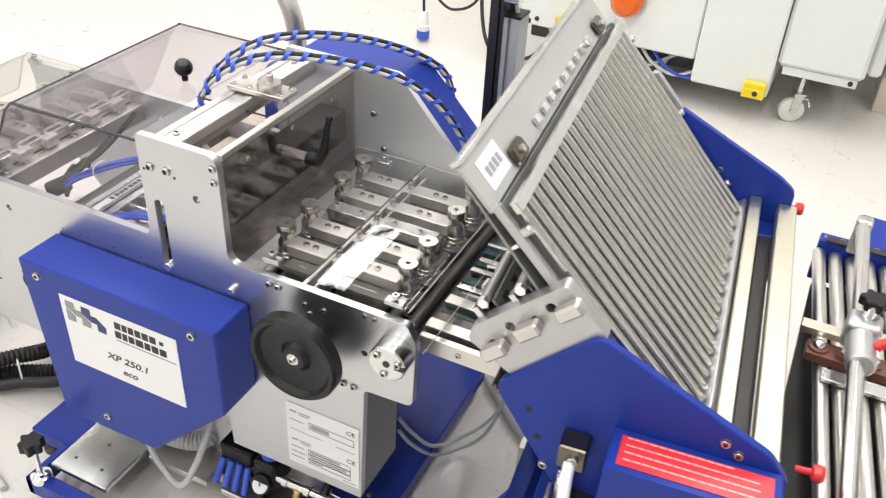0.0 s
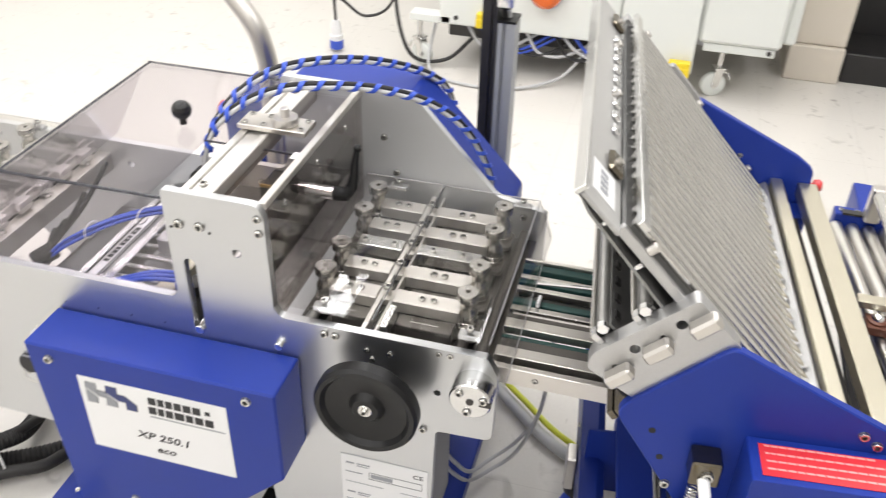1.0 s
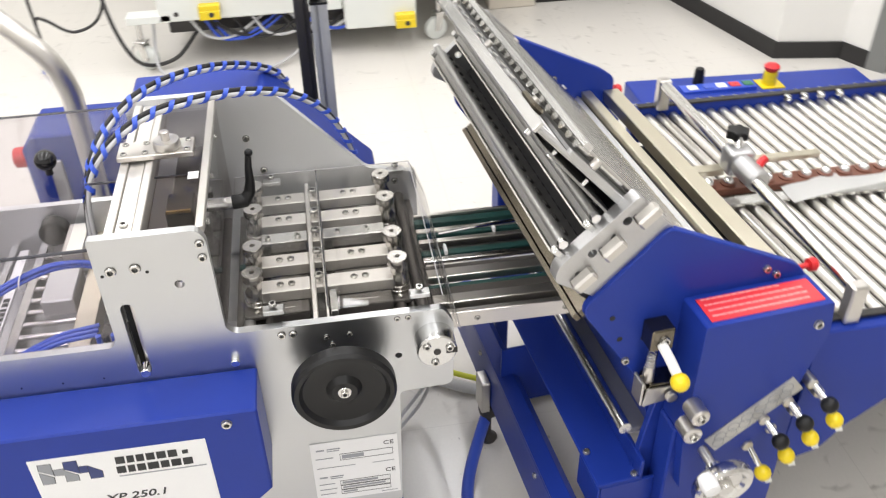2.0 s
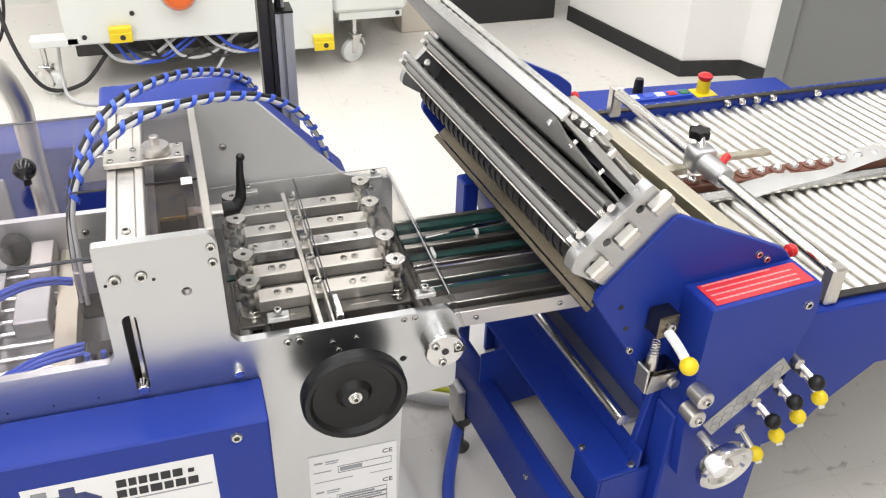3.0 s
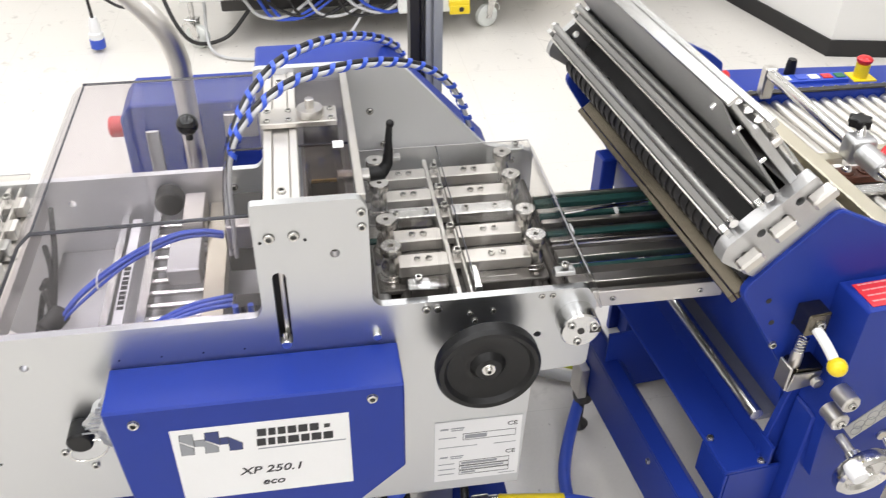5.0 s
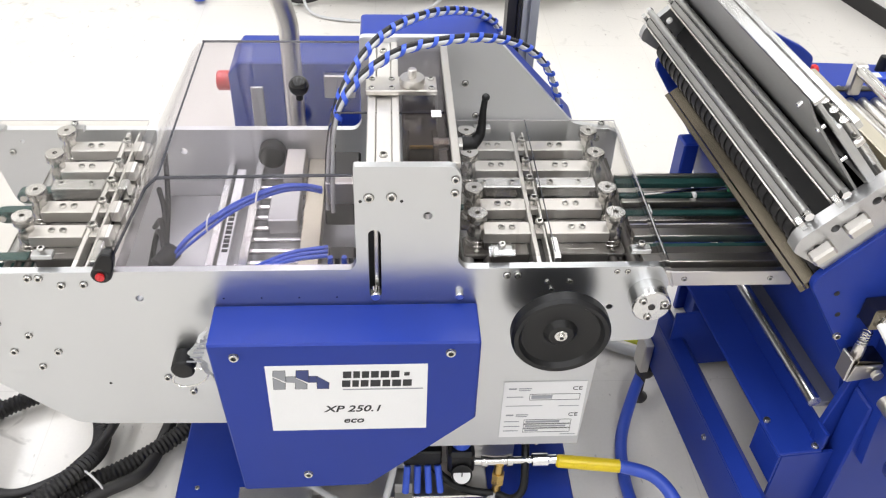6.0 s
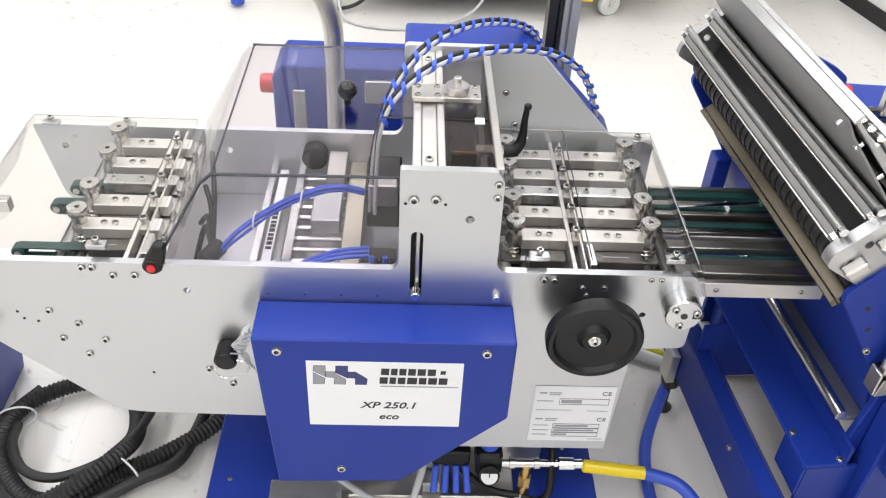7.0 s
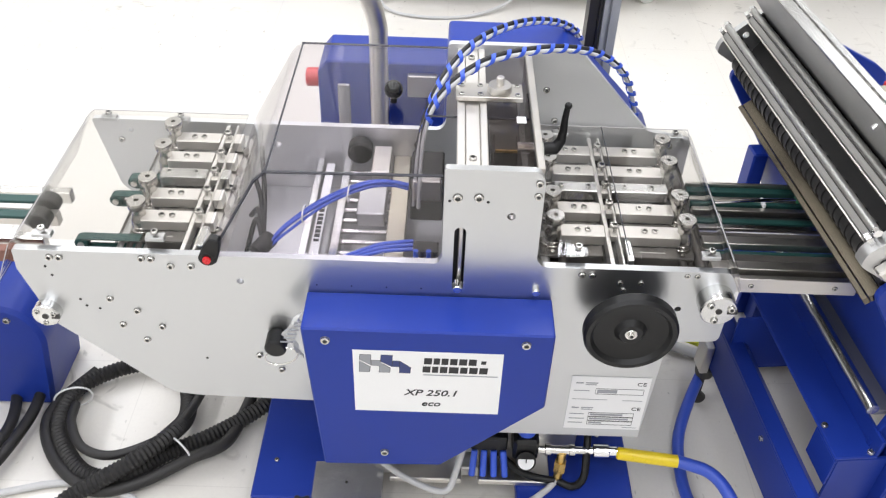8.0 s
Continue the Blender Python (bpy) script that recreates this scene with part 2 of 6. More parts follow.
def ball(c, r, seg=24, bm=None):
    bm = bm or bmesh.new()
    bmesh.ops.create_uvsphere(bm, u_segments=seg, v_segments=seg // 2, radius=r, matrix=Matrix.Translation(c))
    return bm


def lathe(profile, axis0, axis1, seg=32, bm=None):
    """A turned shape: (radius, distance) pairs along the axis from axis0 towards axis1."""
    bm = bm or bmesh.new()
    a, b = Vector(axis0), Vector(axis1)
    q = (b - a).to_track_quat("Z", "Y").to_matrix().to_4x4()
    m = Matrix.Translation(a) @ q
    rings = []
    for r, h in profile:
        rings.append([bm.verts.new(m @ Vector((r * math.cos(2 * math.pi * i / seg), r * math.sin(2 * math.pi * i / seg), h))) for i in range(seg)])
    for lo, hi in zip(rings, rings[1:]):
        for i in range(seg):
            j = (i + 1) % seg
            bm.faces.new((lo[i], lo[j], hi[j], hi[i]))
    bm.faces.new(rings[0])
    bm.faces.new(rings[-1])
    return bm


def prism(outline, y0, y1, bevel=0.0, holes=(), plane="xz"):
    """A plate: an outline in x and z (or x and y), pulled through from y0 to y1 (or z), with holes cut out of it."""
    bm = bmesh.new()
    def put(a, b, c):
        return (a, c, b) if plane == "xz" else (a, b, c)
    loops = [outline, *holes]
    edges = []
    for loop in loops:
        vs = [bm.verts.new(put(a, b, y0)) for a, b in loop]
        edges += [bm.edges.new((vs[i], vs[(i + 1) % len(vs)])) for i in range(len(vs))]
    if holes:
        bmesh.ops.triangle_fill(bm, use_beauty=True, use_dissolve=False, edges=edges)
        faces = bm.faces[:]
    else:
        faces = [bm.faces.new(vs)]
    got = bmesh.ops.extrude_face_region(bm, geom=faces)["geom"]
    moved = [v for v in got if isinstance(v, bmesh.types.BMVert)]
    shift = Vector(put(0, 0, y1 - y0))
    bmesh.ops.translate(bm, vec=shift, verts=moved)
    bmesh.ops.recalc_face_normals(bm, faces=bm.faces)
    if bevel:
        rim = [e for e in bm.edges if len(e.link_faces) == 2 and e.calc_face_angle(0) > 0.5]
        bmesh.ops.bevel(bm, geom=rim, offset=bevel, segments=1, affect="EDGES", profile=0.5, clamp_overlap=True)
    return bm


def ring(x, z, r, n=14):
    return [(x + r * math.cos(2 * math.pi * i / n), z + r * math.sin(2 * math.pi * i / n)) for i in range(n)]


def slot(x, z0, z1, r, n=6):
    up = [(x + r * math.cos(math.pi * i / n), z1 + r * math.sin(math.pi * i / n)) for i in range(n + 1)]
    return up + [(x - r * math.cos(math.pi * i / n), z0 - r * math.sin(math.pi * i / n)) for i in range(n + 1)]


def rounded(points, r, n=5):
    """An outline with its corners rounded; r: one radius, or one a corner."""
    out = []
    k = len(points)
    for i, p in enumerate(points):
        rad = r[i] if isinstance(r, (list, tuple)) else r
        p, a, b = Vector(p), Vector(points[i - 1]), Vector(points[(i + 1) % k])
        if rad <= 0:
            out.append(tuple(p))
            continue
        u, w = (a - p), (b - p)
        rad = min(rad, u.length * 0.45, w.length * 0.45)
        s, e = p + u.normalized() * rad, p + w.normalized() * rad
        for j in range(n + 1):
            f = j / n
            out.append(tuple((1 - f) ** 2 * s + 2 * f * (1 - f) * p + f * f * e))
    return out


def glide(points, n=10):
    """A smooth line through the points."""
    pts = [Vector(p) for p in points]
    pts = [2 * pts[0] - pts[1], *pts, 2 * pts[-1] - pts[-2]]
    out = []
    for i in range(1, len(pts) - 2):
        a, b, c, d = pts[i - 1:i + 3]
        for j in range(n):
            t = j / n
            out.append(0.5 * ((2 * b) + (c - a) * t + (2 * a - 5 * b + 4 * c - d) * t * t + (3 * b - a - 3 * c + d) * t ** 3))
    return out + [pts[-2]]


def tube(points, r, seg=12, n=10, bm=None, ribs=0.0, pitch=0.006):
    """A hose or bent tube; ribs: the depth of a corrugation."""
    bm = bm or bmesh.new()
    line = glide(points, n) if n else [Vector(p) for p in points]
    if ribs:
        dense, carry = [], 0.0
        for a, b in zip(line, line[1:]):
            length = (b - a).length
            while carry < length:
                dense.append(a.lerp(b, carry / length))
                carry += pitch / 2
            carry -= length
        line = dense
    up = Vector((0, 0, 1))
    loops = []
    for i, p in enumerate(line):
        d = (line[min(i + 1, len(line) - 1)] - line[max(i - 1, 0)]).normalized()
        side = d.cross(up)
        if side.length < 0.05:
            side = d.cross(Vector((0, 1, 0)))
        side.normalize()
        top = side.cross(d)
        if loops:
            prev = loops[-1][1]
            side = (prev - d * prev.dot(d)).normalized()
            top = side.cross(d)
        rr = r - (ribs if i % 2 else 0)
        loops.append(([bm.verts.new(p + side * rr * math.cos(2 * math.pi * k / seg) + top * rr * math.sin(2 * math.pi * k / seg)) for k in range(seg)], side))
    for (lo, _), (hi, _) in zip(loops, loops[1:]):
        for k in range(seg):
            j = (k + 1) % seg
            bm.faces.new((lo[k], lo[j], hi[j], hi[k]))
    bm.faces.new(loops[0][0])
    bm.faces.new(loops[-1][0])
    return bm


def helix_on(points, r, width, pitch, thick=0.0012, n=10, start=0.0):
    """A flat band wound in a helix round the smooth line through the points."""
    line = glide(points, n)
    bm = bmesh.new()
    up = Vector((0, 1, 0.2)).normalized()
    frames, gone = [], 0.0
    for i, p in enumerate(line):
        d = (line[min(i + 1, len(line) - 1)] - line[max(i - 1, 0)]).normalized()
        side = frames[-1][2] if frames else d.cross(up).normalized()
        side = (side - d * side.dot(d)).normalized()
        if i:
            gone += (p - line[i - 1]).length
        frames.append((p, d, side, gone))
    total = frames[-1][3]
    steps = int(total / pitch * 16)
    last = None
    k = 0
    for s in range(steps):
        dist = total * s / steps
        while k < len(frames) - 2 and frames[k + 1][3] < dist:
            k += 1
        a, b = frames[k], frames[k + 1]
        f = (dist - a[3]) / max(1e-9, b[3] - a[3])
        p, d, side = a[0].lerp(b[0], f), a[1].lerp(b[1], f).normalized(), a[2].lerp(b[2], f).normalized()
        top = side.cross(d)
        ang = start + 2 * math.pi * dist / pitch
        out = side * math.cos(ang) + top * math.sin(ang)
        row = [bm.verts.new(p + out * rr + d * w) for rr, w in ((r, -width / 2), (r + thick, -width / 2), (r + thick, width / 2), (r, width / 2))]
        if last:
            for i in range(4):
                bm.faces.new((last[i], last[(i + 1) % 4], row[(i + 1) % 4], row[i]))
        last = row
    return bm


def writing(name, text, size, m, mat, parent, bold=0.0, width=None, shear=0.0):
    """Raised print in the built-in font; m: its pose, with the text in the local x-y plane."""
    cu = bpy.data.curves.new(name, "FONT")
    cu.body, cu.size, cu.extrude, cu.offset, cu.align_x, cu.align_y, cu.shear = text, size, 0.0003, bold, "CENTER", "CENTER", shear
    cu.resolution_u = 3
    raw = bpy.data.objects.new(name, cu)
    scene.collection.objects.link(raw)
    me = bpy.data.meshes.new_from_object(raw.evaluated_get(bpy.context.evaluated_depsgraph_get()))
    bpy.data.objects.remove(raw)
    if width:
        xs = [v.co.x for v in me.vertices]
        k = width / (max(xs) - min(xs))
        for v in me.vertices:
            v.co.x *= k
    me.materials.clear()
    me.materials.append(mat)
    ob = new(name, me)
    ob.parent, ob.matrix_basis = parent, m
    return ob


def screw_mesh(name, r, h):
    """A socket-head cap screw, head up along z, with its hexagonal socket."""
    bm = bmesh.new()
    n = 12
    prof = [(r * 1.13, 0.0), (r * 1.13, 0.0003), (r, 0.0003), (r, h * 0.85), (r * 0.9, h), (r * 0.58, h), (r * 0.5, h * 0.15)]
    rows = [[bm.verts.new((a * math.cos(2 * math.pi * i / n), a * math.sin(2 * math.pi * i / n), b)) for i in range(n)] for a, b in prof]
    for lo, hi in zip(rows, rows[1:]):
        for i in range(n):
            bm.faces.new((lo[i], lo[(i + 1) % n], hi[(i + 1) % n], hi[i]))
    bm.faces.new(rows[0])
    bm.faces.new(rows[-1])
    # socket and foot ring get a darker metal, as painted shade
    for f in bm.faces:
        rad = max(math.hypot(v.co.x, v.co.y) for v in f.verts)
        f.material_index = 1 if rad > r * 1.05 or rad < r * 0.6 else 0
    me = mesh_of(name, bm, SCREW)
    me.materials.append(SCREW_SHADE)
    return me


SCREW_M8 = screw_mesh("screw_large", 0.0065, 0.004)
SCREW_M6 = screw_mesh("screw_medium", 0.0052, 0.004)
SCREW_M5 = screw_mesh("screw_small", 0.0040, 0.0022)
FRONT = Euler((radians(90), 0, 0)).to_matrix().to_4x4()


def screw_front(x, y, z, parent, me=None, name="screw"):
    return part(name, me or SCREW_M6, None, parent, "", Matrix.Translation((x, y, z)) @ FRONT)


def screw_top(x, y, z, parent, me=None, name="screw"):
    return part(name, me or SCREW_M5, None, parent, "", Matrix.Translation((x, y, z)))


# ---- the room ----
X0, X1, Y0, Y1 = -3.2, 4.2, -3.0, 3.9
single("floor", box(X0, X1, Y0, Y1, -0.06, 0.0), VINYL, "cream polished vinyl floor with scuffs and specks", "floor", "structure")
single("ceiling", box(X0, X1, Y0, Y1, CEILING, CEILING + 0.08), TILE, "white ceiling", "ceiling", "structure")
single("wall_north", box(X0, X1, Y1, Y1 + 0.12, 0, CEILING), WALL_PAINT, "white painted wall", "wall", "structure")
single("wall_south", box(X0, X1, Y0 - 0.12, Y0, 0, CEILING), WALL_PAINT, "white painted wall", "wall", "structure")
single("wall_west", box(X0 - 0.12, X0, Y0 - 0.12, Y1 + 0.12, 0, CEILING), WALL_PAINT, "white painted wall", "wall", "structure")
single("wall_east", box(X1, X1 + 0.12, Y0 - 0.12, Y1 + 0.12, 0, CEILING), WALL_PAINT, "white painted wall", "wall", "structure")


LIT = glowing("lit_diffuser", (0.96, 0.98, 1.0), 3.0)


def ceiling_light(x, y):
    t = thing("ceiling_light", Matrix.Translation((x, y, CEILING)), "long white fluorescent ceiling light", "lamp", "ceiling lights")
    part("housing", box(-0.16, 0.16, -0.75, 0.75, -0.05, 0.0, 0.006), WALL_PAINT, t)
    part("diffuser", box(-0.14, 0.14, -0.72, 0.72, -0.056, -0.05), LIT, t, "glowing white diffuser")
    lamp = bpy.data.lights.new("tube_light", "AREA")
    lamp.shape, lamp.size, lamp.size_y, lamp.energy, lamp.color = "RECTANGLE", 0.28, 1.44, LAMP_WATTS, (0.955, 0.97, 1.03)
    ob = new("tube_light", lamp)
    ob.parent, ob.location = t, (0, 0, -0.06)


for lx in (-2.0, -0.6, 0.8, 2.2):
    for ly in (-1.75, 0.1, 1.9):
        if (lx, ly) != (2.2, -1.75):
            ceiling_light(lx, ly)


# ---- the delivery machine ----
TOP = 0.572
machine = thing("delivery_machine", Matrix.Identity(4), "paper delivery machine with aluminium side plates and blue covers", "machine")
outline = rounded([(-0.627, TOP), (-0.629, 0.535), (-0.600, 0.425), (-0.44, 0.268), (-0.40, 0.262), (0.105, 0.250), (0.108, 0.188), (0.352, 0.188), (0.359, 0.426), (0.436, 0.430), (0.438, 0.545), (0.424, TOP),
                   (0.147, TOP), (0.138, 0.585), (0.137, 0.725), (0.128, 0.74), (0.0, 0.74), (0.0, 0.585), (-0.006, TOP)], [0.004, 0.004, 0.01, 0.01, 0.01, 0.002, 0.002, 0.002, 0.008, 0.012, 0.006, 0.006, 0.008, 0.004, 0.008, 0.008, 0.004, 0.004, 0.008])
holes = [slot(0.025, 0.528, 0.632, 0.0085), ring(0.095, 0.663, 0.0062), ring(-0.299, 0.524, 0.0055), ring(0.36, 0.497, 0.005)]
front = part("front_plate", prism(outline, 0.0, 0.012, 0.0012, holes), PLATE, machine, "brushed aluminium front side plate")
for x, z in ((-0.585, 0.541), (-0.579, 0.524), (-0.548, 0.476), (-0.541, 0.463), (-0.522, 0.458), (-0.372, 0.354), (0.008, 0.687), (0.061, 0.687)):
    part("bore", cyl((x, -0.0006, z), (x, 0.002, z), 0.0022, seg=10), RECESS_SHADE, front)
for x, z in ((-0.574, 0.56), (-0.56, 0.56), (-0.439, 0.563), (-0.425, 0.563), (-0.398, 0.55), (-0.368, 0.551), (-0.502, 0.48), (-0.465, 0.456), (-0.432, 0.423), (-0.493, 0.425), (-0.461, 0.393), (-0.286, 0.365), (-0.253, 0.333),
             (0.207, 0.56), (0.222, 0.56), (0.361, 0.564), (0.376, 0.564), (0.265, 0.546), (0.296, 0.547), (0.272, 0.532), (0.129, 0.721), (0.129, 0.70), (0.325, 0.425), (0.342, 0.425)):
    screw_front(x, 0.0, z, front, SCREW_M5 if z > 0.52 and x > 0.24 else SCREW_M6)
for x, z in ((0.019, 0.693), (0.048, 0.694)):
    screw_front(x, 0.0, z, front, SCREW_M8)
part("edge_stud", cyl((0.142, 0.0, 0.526), (0.142, -0.008, 0.526), 0.006, bevel=0.001), CHROME, machine)
part("slot_rod", box(0.024, 0.030, 0.018, 0.03, 0.52, 0.64, 0.001), NICKEL, machine)
# added black sheet that gives the slot its shaded depth
part("slot_back", box(0.012, 0.040, 0.034, 0.036, 0.50, 0.66), RECESS_SHADE, machine)
part("slot_pin", cyl((0.025, -0.004, 0.524), (0.025, 0.014, 0.524), 0.007, bevel=0.001), CHROME, machine)

# the lower end of the front plate is folded into a shallow box
part("box_side", box(0.3505, 0.3525, 0.0125, 0.115, 0.19, 0.423, 0.0005), SHEET_GREY, machine, "folded grey side of the front plate")
part("box_side", box(0.108, 0.11, 0.0125, 0.115, 0.19, 0.262, 0.0005), SHEET_GREY, machine)
part("box_floor", box(0.1105, 0.350, 0.0125, 0.115, 0.19, 0.192), SHEET_GREY, machine)

# end bearings
for x, z, r, h in ((0.410, 0.523, 0.0275, 0.03), (-0.602, 0.452, 0.021, 0.016)):
    hub = part("end_bearing", lathe([(r, 0), (r, h - 0.002), (r - 0.002, h), (0.0, h)], (x, 0, z), (x, -1, z), 40), EDGE, machine, "turned aluminium end bearing")
    for a in (20, 140, 260):
        screw_front(x + 0.66 * r * math.cos(radians(a)), -h, z + 0.66 * r * math.sin(radians(a)), hub, SCREW_M6 if r > 0.022 else SCREW_M5)
    part("shaft_end", cyl((x, -h + 0.001, z), (x, -h - 0.001, z), 0.005), DARK, hub)
    part("notch", box(x + r * 0.45, x + r * 1.0, -h - 0.0008, -h + 0.004, z - 0.004, z + 0.004), DARK, hub)

# rear plate and covers
back_outline = rounded([(-0.627, TOP), (-0.6, 0.43), (-0.44, 0.268), (0.35, 0.268), (0.436, 0.432), (0.436, TOP - 0.004), (0.355, 0.585), (0.215, 0.74), (0.0, 0.74), (0.0, 0.585), (-0.01, TOP)], 0.008)
rear = part("back_plate", prism(back_outline, 0.36, 0.372, 0.0012, [ring(-0.30, 0.53, 0.006), ring(-0.56, 0.55, 0.004)]), BACK_PLATE, machine, "brushed aluminium rear side plate")
for x, z in ((0.17, 0.66), (0.19, 0.6), (-0.05, 0.54), (-0.1, 0.52), (-0.58, 0.53), (0.4, 0.555)):
    part("screw", SCREW_M6, None, rear, "", Matrix.Translation((x, 0.36, z)) @ FRONT)
part("rear_cover", prism(rounded([(-0.01, 0.30), (0.375, 0.30), (0.375, 0.545), (0.205, 0.722), (0.0, 0.722)], 0.008), 0.374, 0.485, 0.003), BLUE, machine, "blue painted rear cover")

cover = part("blue_cover", prism(rounded([(-0.2, 0.510), (0.168, 0.510), (0.168, 0.352), (0.01, 0.197), (-0.182, 0.192)], 0.004), -0.08, -0.0005, 0.003), BLUE, machine, "blue painted sheet-metal cover with a chamfered corner")
for x, z in ((-0.165, 0.488), (0.127, 0.491), (-0.082, 0.230)):
    screw_front(x, -0.08, z, cover, SCREW_M8)
for i in range(4):
    part("bore", cyl((-0.185 + 0.052 * i, -0.0004, 0.522), (-0.185 + 0.052 * i, 0.002, 0.522), 0.0013, seg=8), RECESS_SHADE, front)
sign = part("name_sign", box(-0.126, 0.096, -0.0812, -0.0802, 0.335, 0.470), WHITE, cover, "white name sign with black print")
FACE = Euler((radians(90), 0, 0)).to_matrix().to_4x4()


def bar(name, x0, x1, z0, z1, y, mat, parent, lean=0.0):
    return part(name, prism([(x0, z0), (x1, z0), (x1 + lean, z1), (x0 + lean, z1)], y - 0.0004, y), mat, parent)


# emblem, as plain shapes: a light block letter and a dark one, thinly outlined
def emblem(pts, mat):
    pts = [(-0.117 + 0.00026 * a, 0.4235 + 0.00033 * b) for a, b in pts]
    cx, cz = sum(p[0] for p in pts) / len(pts), sum(p[1] for p in pts) / len(pts)
    rim = []
    for x, z in pts:
        d = math.hypot(x - cx, z - cz)
        rim.append((x + (x - cx) / d * 0.0010, z + (z - cz) / d * 0.0010))
    part("emblem_outline", prism(rim, -0.0813, -0.0812), INK, sign)
    part("emblem_shape", prism(pts, -0.0816, -0.0813), mat, sign)


emblem([(8, 114), (68, 114), (66, 48), (4, 82)], LIGHT_INK)
emblem([(2, 72), (62, 36), (58, 2), (0, 2)], LIGHT_INK)
emblem([(70, 78), (120, 78), (118, 42), (70, 46)], LIGHT_INK)
emblem([(119, 68), (176, 32), (174, 2), (114, 2)], LIGHT_INK)
emblem([(127, 114), (190, 114), (188, 40), (124, 74)], NAVY_INK)
emblem([(194, 78), (230, 78), (230, 42), (190, 42)], NAVY_INK)
emblem([(234, 78), (293, 38), (290, 2), (230, 2), (232, 40)], NAVY_INK)
# the maker's name, as blocks
for z0, z1, x0, widths in ((0.445, 0.458, -0.021, (14, 11, 12, 13, 14, 14, 0, 9)), (0.427, 0.440, -0.023, (14, 11, 13, 17, 13, 15, 15))):
    x = x0
    for w in widths:
        if w:
            bar("print_block", x, x + w * 0.00083, z0 + (0.003 if w == 9 else 0), z1 - (0.003 if w == 9 else 0), -0.0813, INK, sign, 0.0006)
        x += w * 0.00083 + 0.0026 if w else 0.004
bar("print_line", -0.022, 0.090, 0.4205, 0.4225, -0.0813, PALE_INK, sign)
writing("model_text", "XP 250.1", 0.0185, Matrix.Translation((-0.0095, -0.0813, 0.380)) @ FACE, INK, sign, 0.0003, 0.082, 0.25)
writing("model_text", "eco", 0.0175, Matrix.Translation((-0.0095, -0.0813, 0.3555)) @ FACE, INK, sign, 0.0003, 0.029, 0.25)

# rating plate
plate = part("rating_plate", box(0.220, 0.350, -0.0014, -0.0004, 0.209, 0.341), WHITE, front, "white rating plate with grey print")
for z in (0.325, 0.263):
    writing("ce_mark", "CE", 0.0115, Matrix.Translation((0.336, -0.0015, z)) @ FACE, INK, plate, 0.0, 0.015)
    bar("print_line", 0.228, 0.24, z - 0.001, z + 0.002, -0.0015, PALE_INK, plate)
    bar("print_line", 0.244, 0.264, z, z + 0.002, -0.0015, PALE_INK, plate)
    bar("print_line", 0.244, 0.262, z - 0.004, z - 0.0025, -0.0015, PALE_INK, plate)
for x0, x1, z0, z1 in ((0.226, 0.252, 0.306, 0.3075), (0.226, 0.284, 0.285, 0.286), (0.31, 0.343, 0.284, 0.285), (0.226, 0.25, 0.247, 0.2485), (0.226, 0.252, 0.235, 0.2365), (0.226, 0.25, 0.224, 0.2255), (0.32, 0.345, 0.214, 0.215)):
    bar("print_line", x0, x1, z0, z1, -0.0015, PALE_INK, plate)
for x0, x1, z0, z1, n in ((0.262, 0.342, 0.299, 0.313, 3), (0.258, 0.335, 0.2415, 0.252, 5), (0.258, 0.335, 0.231, 0.2405, 6), (0.258, 0.335, 0.2205, 0.230, 2)):
    for a, b, c, d in ((x0, x1, z0, z0 + 0.0006), (x0, x1, z1 - 0.0006, z1), (x0, x0 + 0.0006, z0, z1), (x1 - 0.0006, x1, z0, z1)):
        bar("field_line", a, b, c, d, -0.0015, INK, plate)
    bar("print_line", x0 + 0.003, x0 + 0.003 + n * 0.011, z0 + 0.003, z1 - 0.003, -0.0015, PALE_INK, plate)

# handwheel
wheel = part("handwheel", lathe([(0.0, 0.0), (0.022, 0.0), (0.022, 0.024), (0.050, 0.042), (0.057, 0.039), (0.065, 0.038), (0.0697, 0.043), (0.0697, 0.058), (0.066, 0.063), (0.060, 0.062), (0.055, 0.055), (0.030, 0.049), (0.024, 0.050), (0.020, 0.055), (0.017, 0.058), (0.0, 0.058)], (0.281, -0.0, 0.497), (0.281, -0.1, 0.497), 56), BLACK, machine, "black plastic handwheel with a steel centre bolt")
part("wheel_hub", cyl((0.281, -0.056, 0.497), (0.281, -0.0595, 0.497), 0.0095, bevel=0.001), STEEL, wheel)
part("centre_bolt", SCREW_M6, None, wheel, "", Matrix.Translation((0.281, -0.059, 0.497)) @ FRONT)

# lock plug with its paper tag and wire ring
part("lock_plug", cyl((-0.252, 0.0, 0.413), (-0.252, -0.034, 0.413), 0.017, bevel=0.003), BLACK, machine, "black round lock plug")
part("key_ring", tube([(-0.244 + 0.026 * math.cos(a) + 0.006 * math.sin(a), -0.03 - 0.004 * math.cos(a), 0.396 + 0.019 * math.sin(a) + 0.006 * math.cos(a)) for a in np.linspace(0, 6.28, 17)], 0.0013, 8, 4), STEEL, machine)
tag_bm = bmesh.new()
rows = [[tag_bm.verts.new((-0.203 - 0.0022 * (j if j < 6 else 12 - j) - (1 - i / 3) * 0.0036 * min(j, 12 - j) + 0.0016 * math.sin(2.3 * j + i), -0.047 + 0.0035 * math.sin(1.1 * j + 1.7 * i), 0.512 - 0.0085 * j - 0.002 * i)) for i in range(4)] for j in range(12)]
for ra, rb in zip(rows, rows[1:]):
    for i in range(3):
        tag_bm.faces.new((ra[i], ra[i + 1], rb[i + 1], rb[i]))
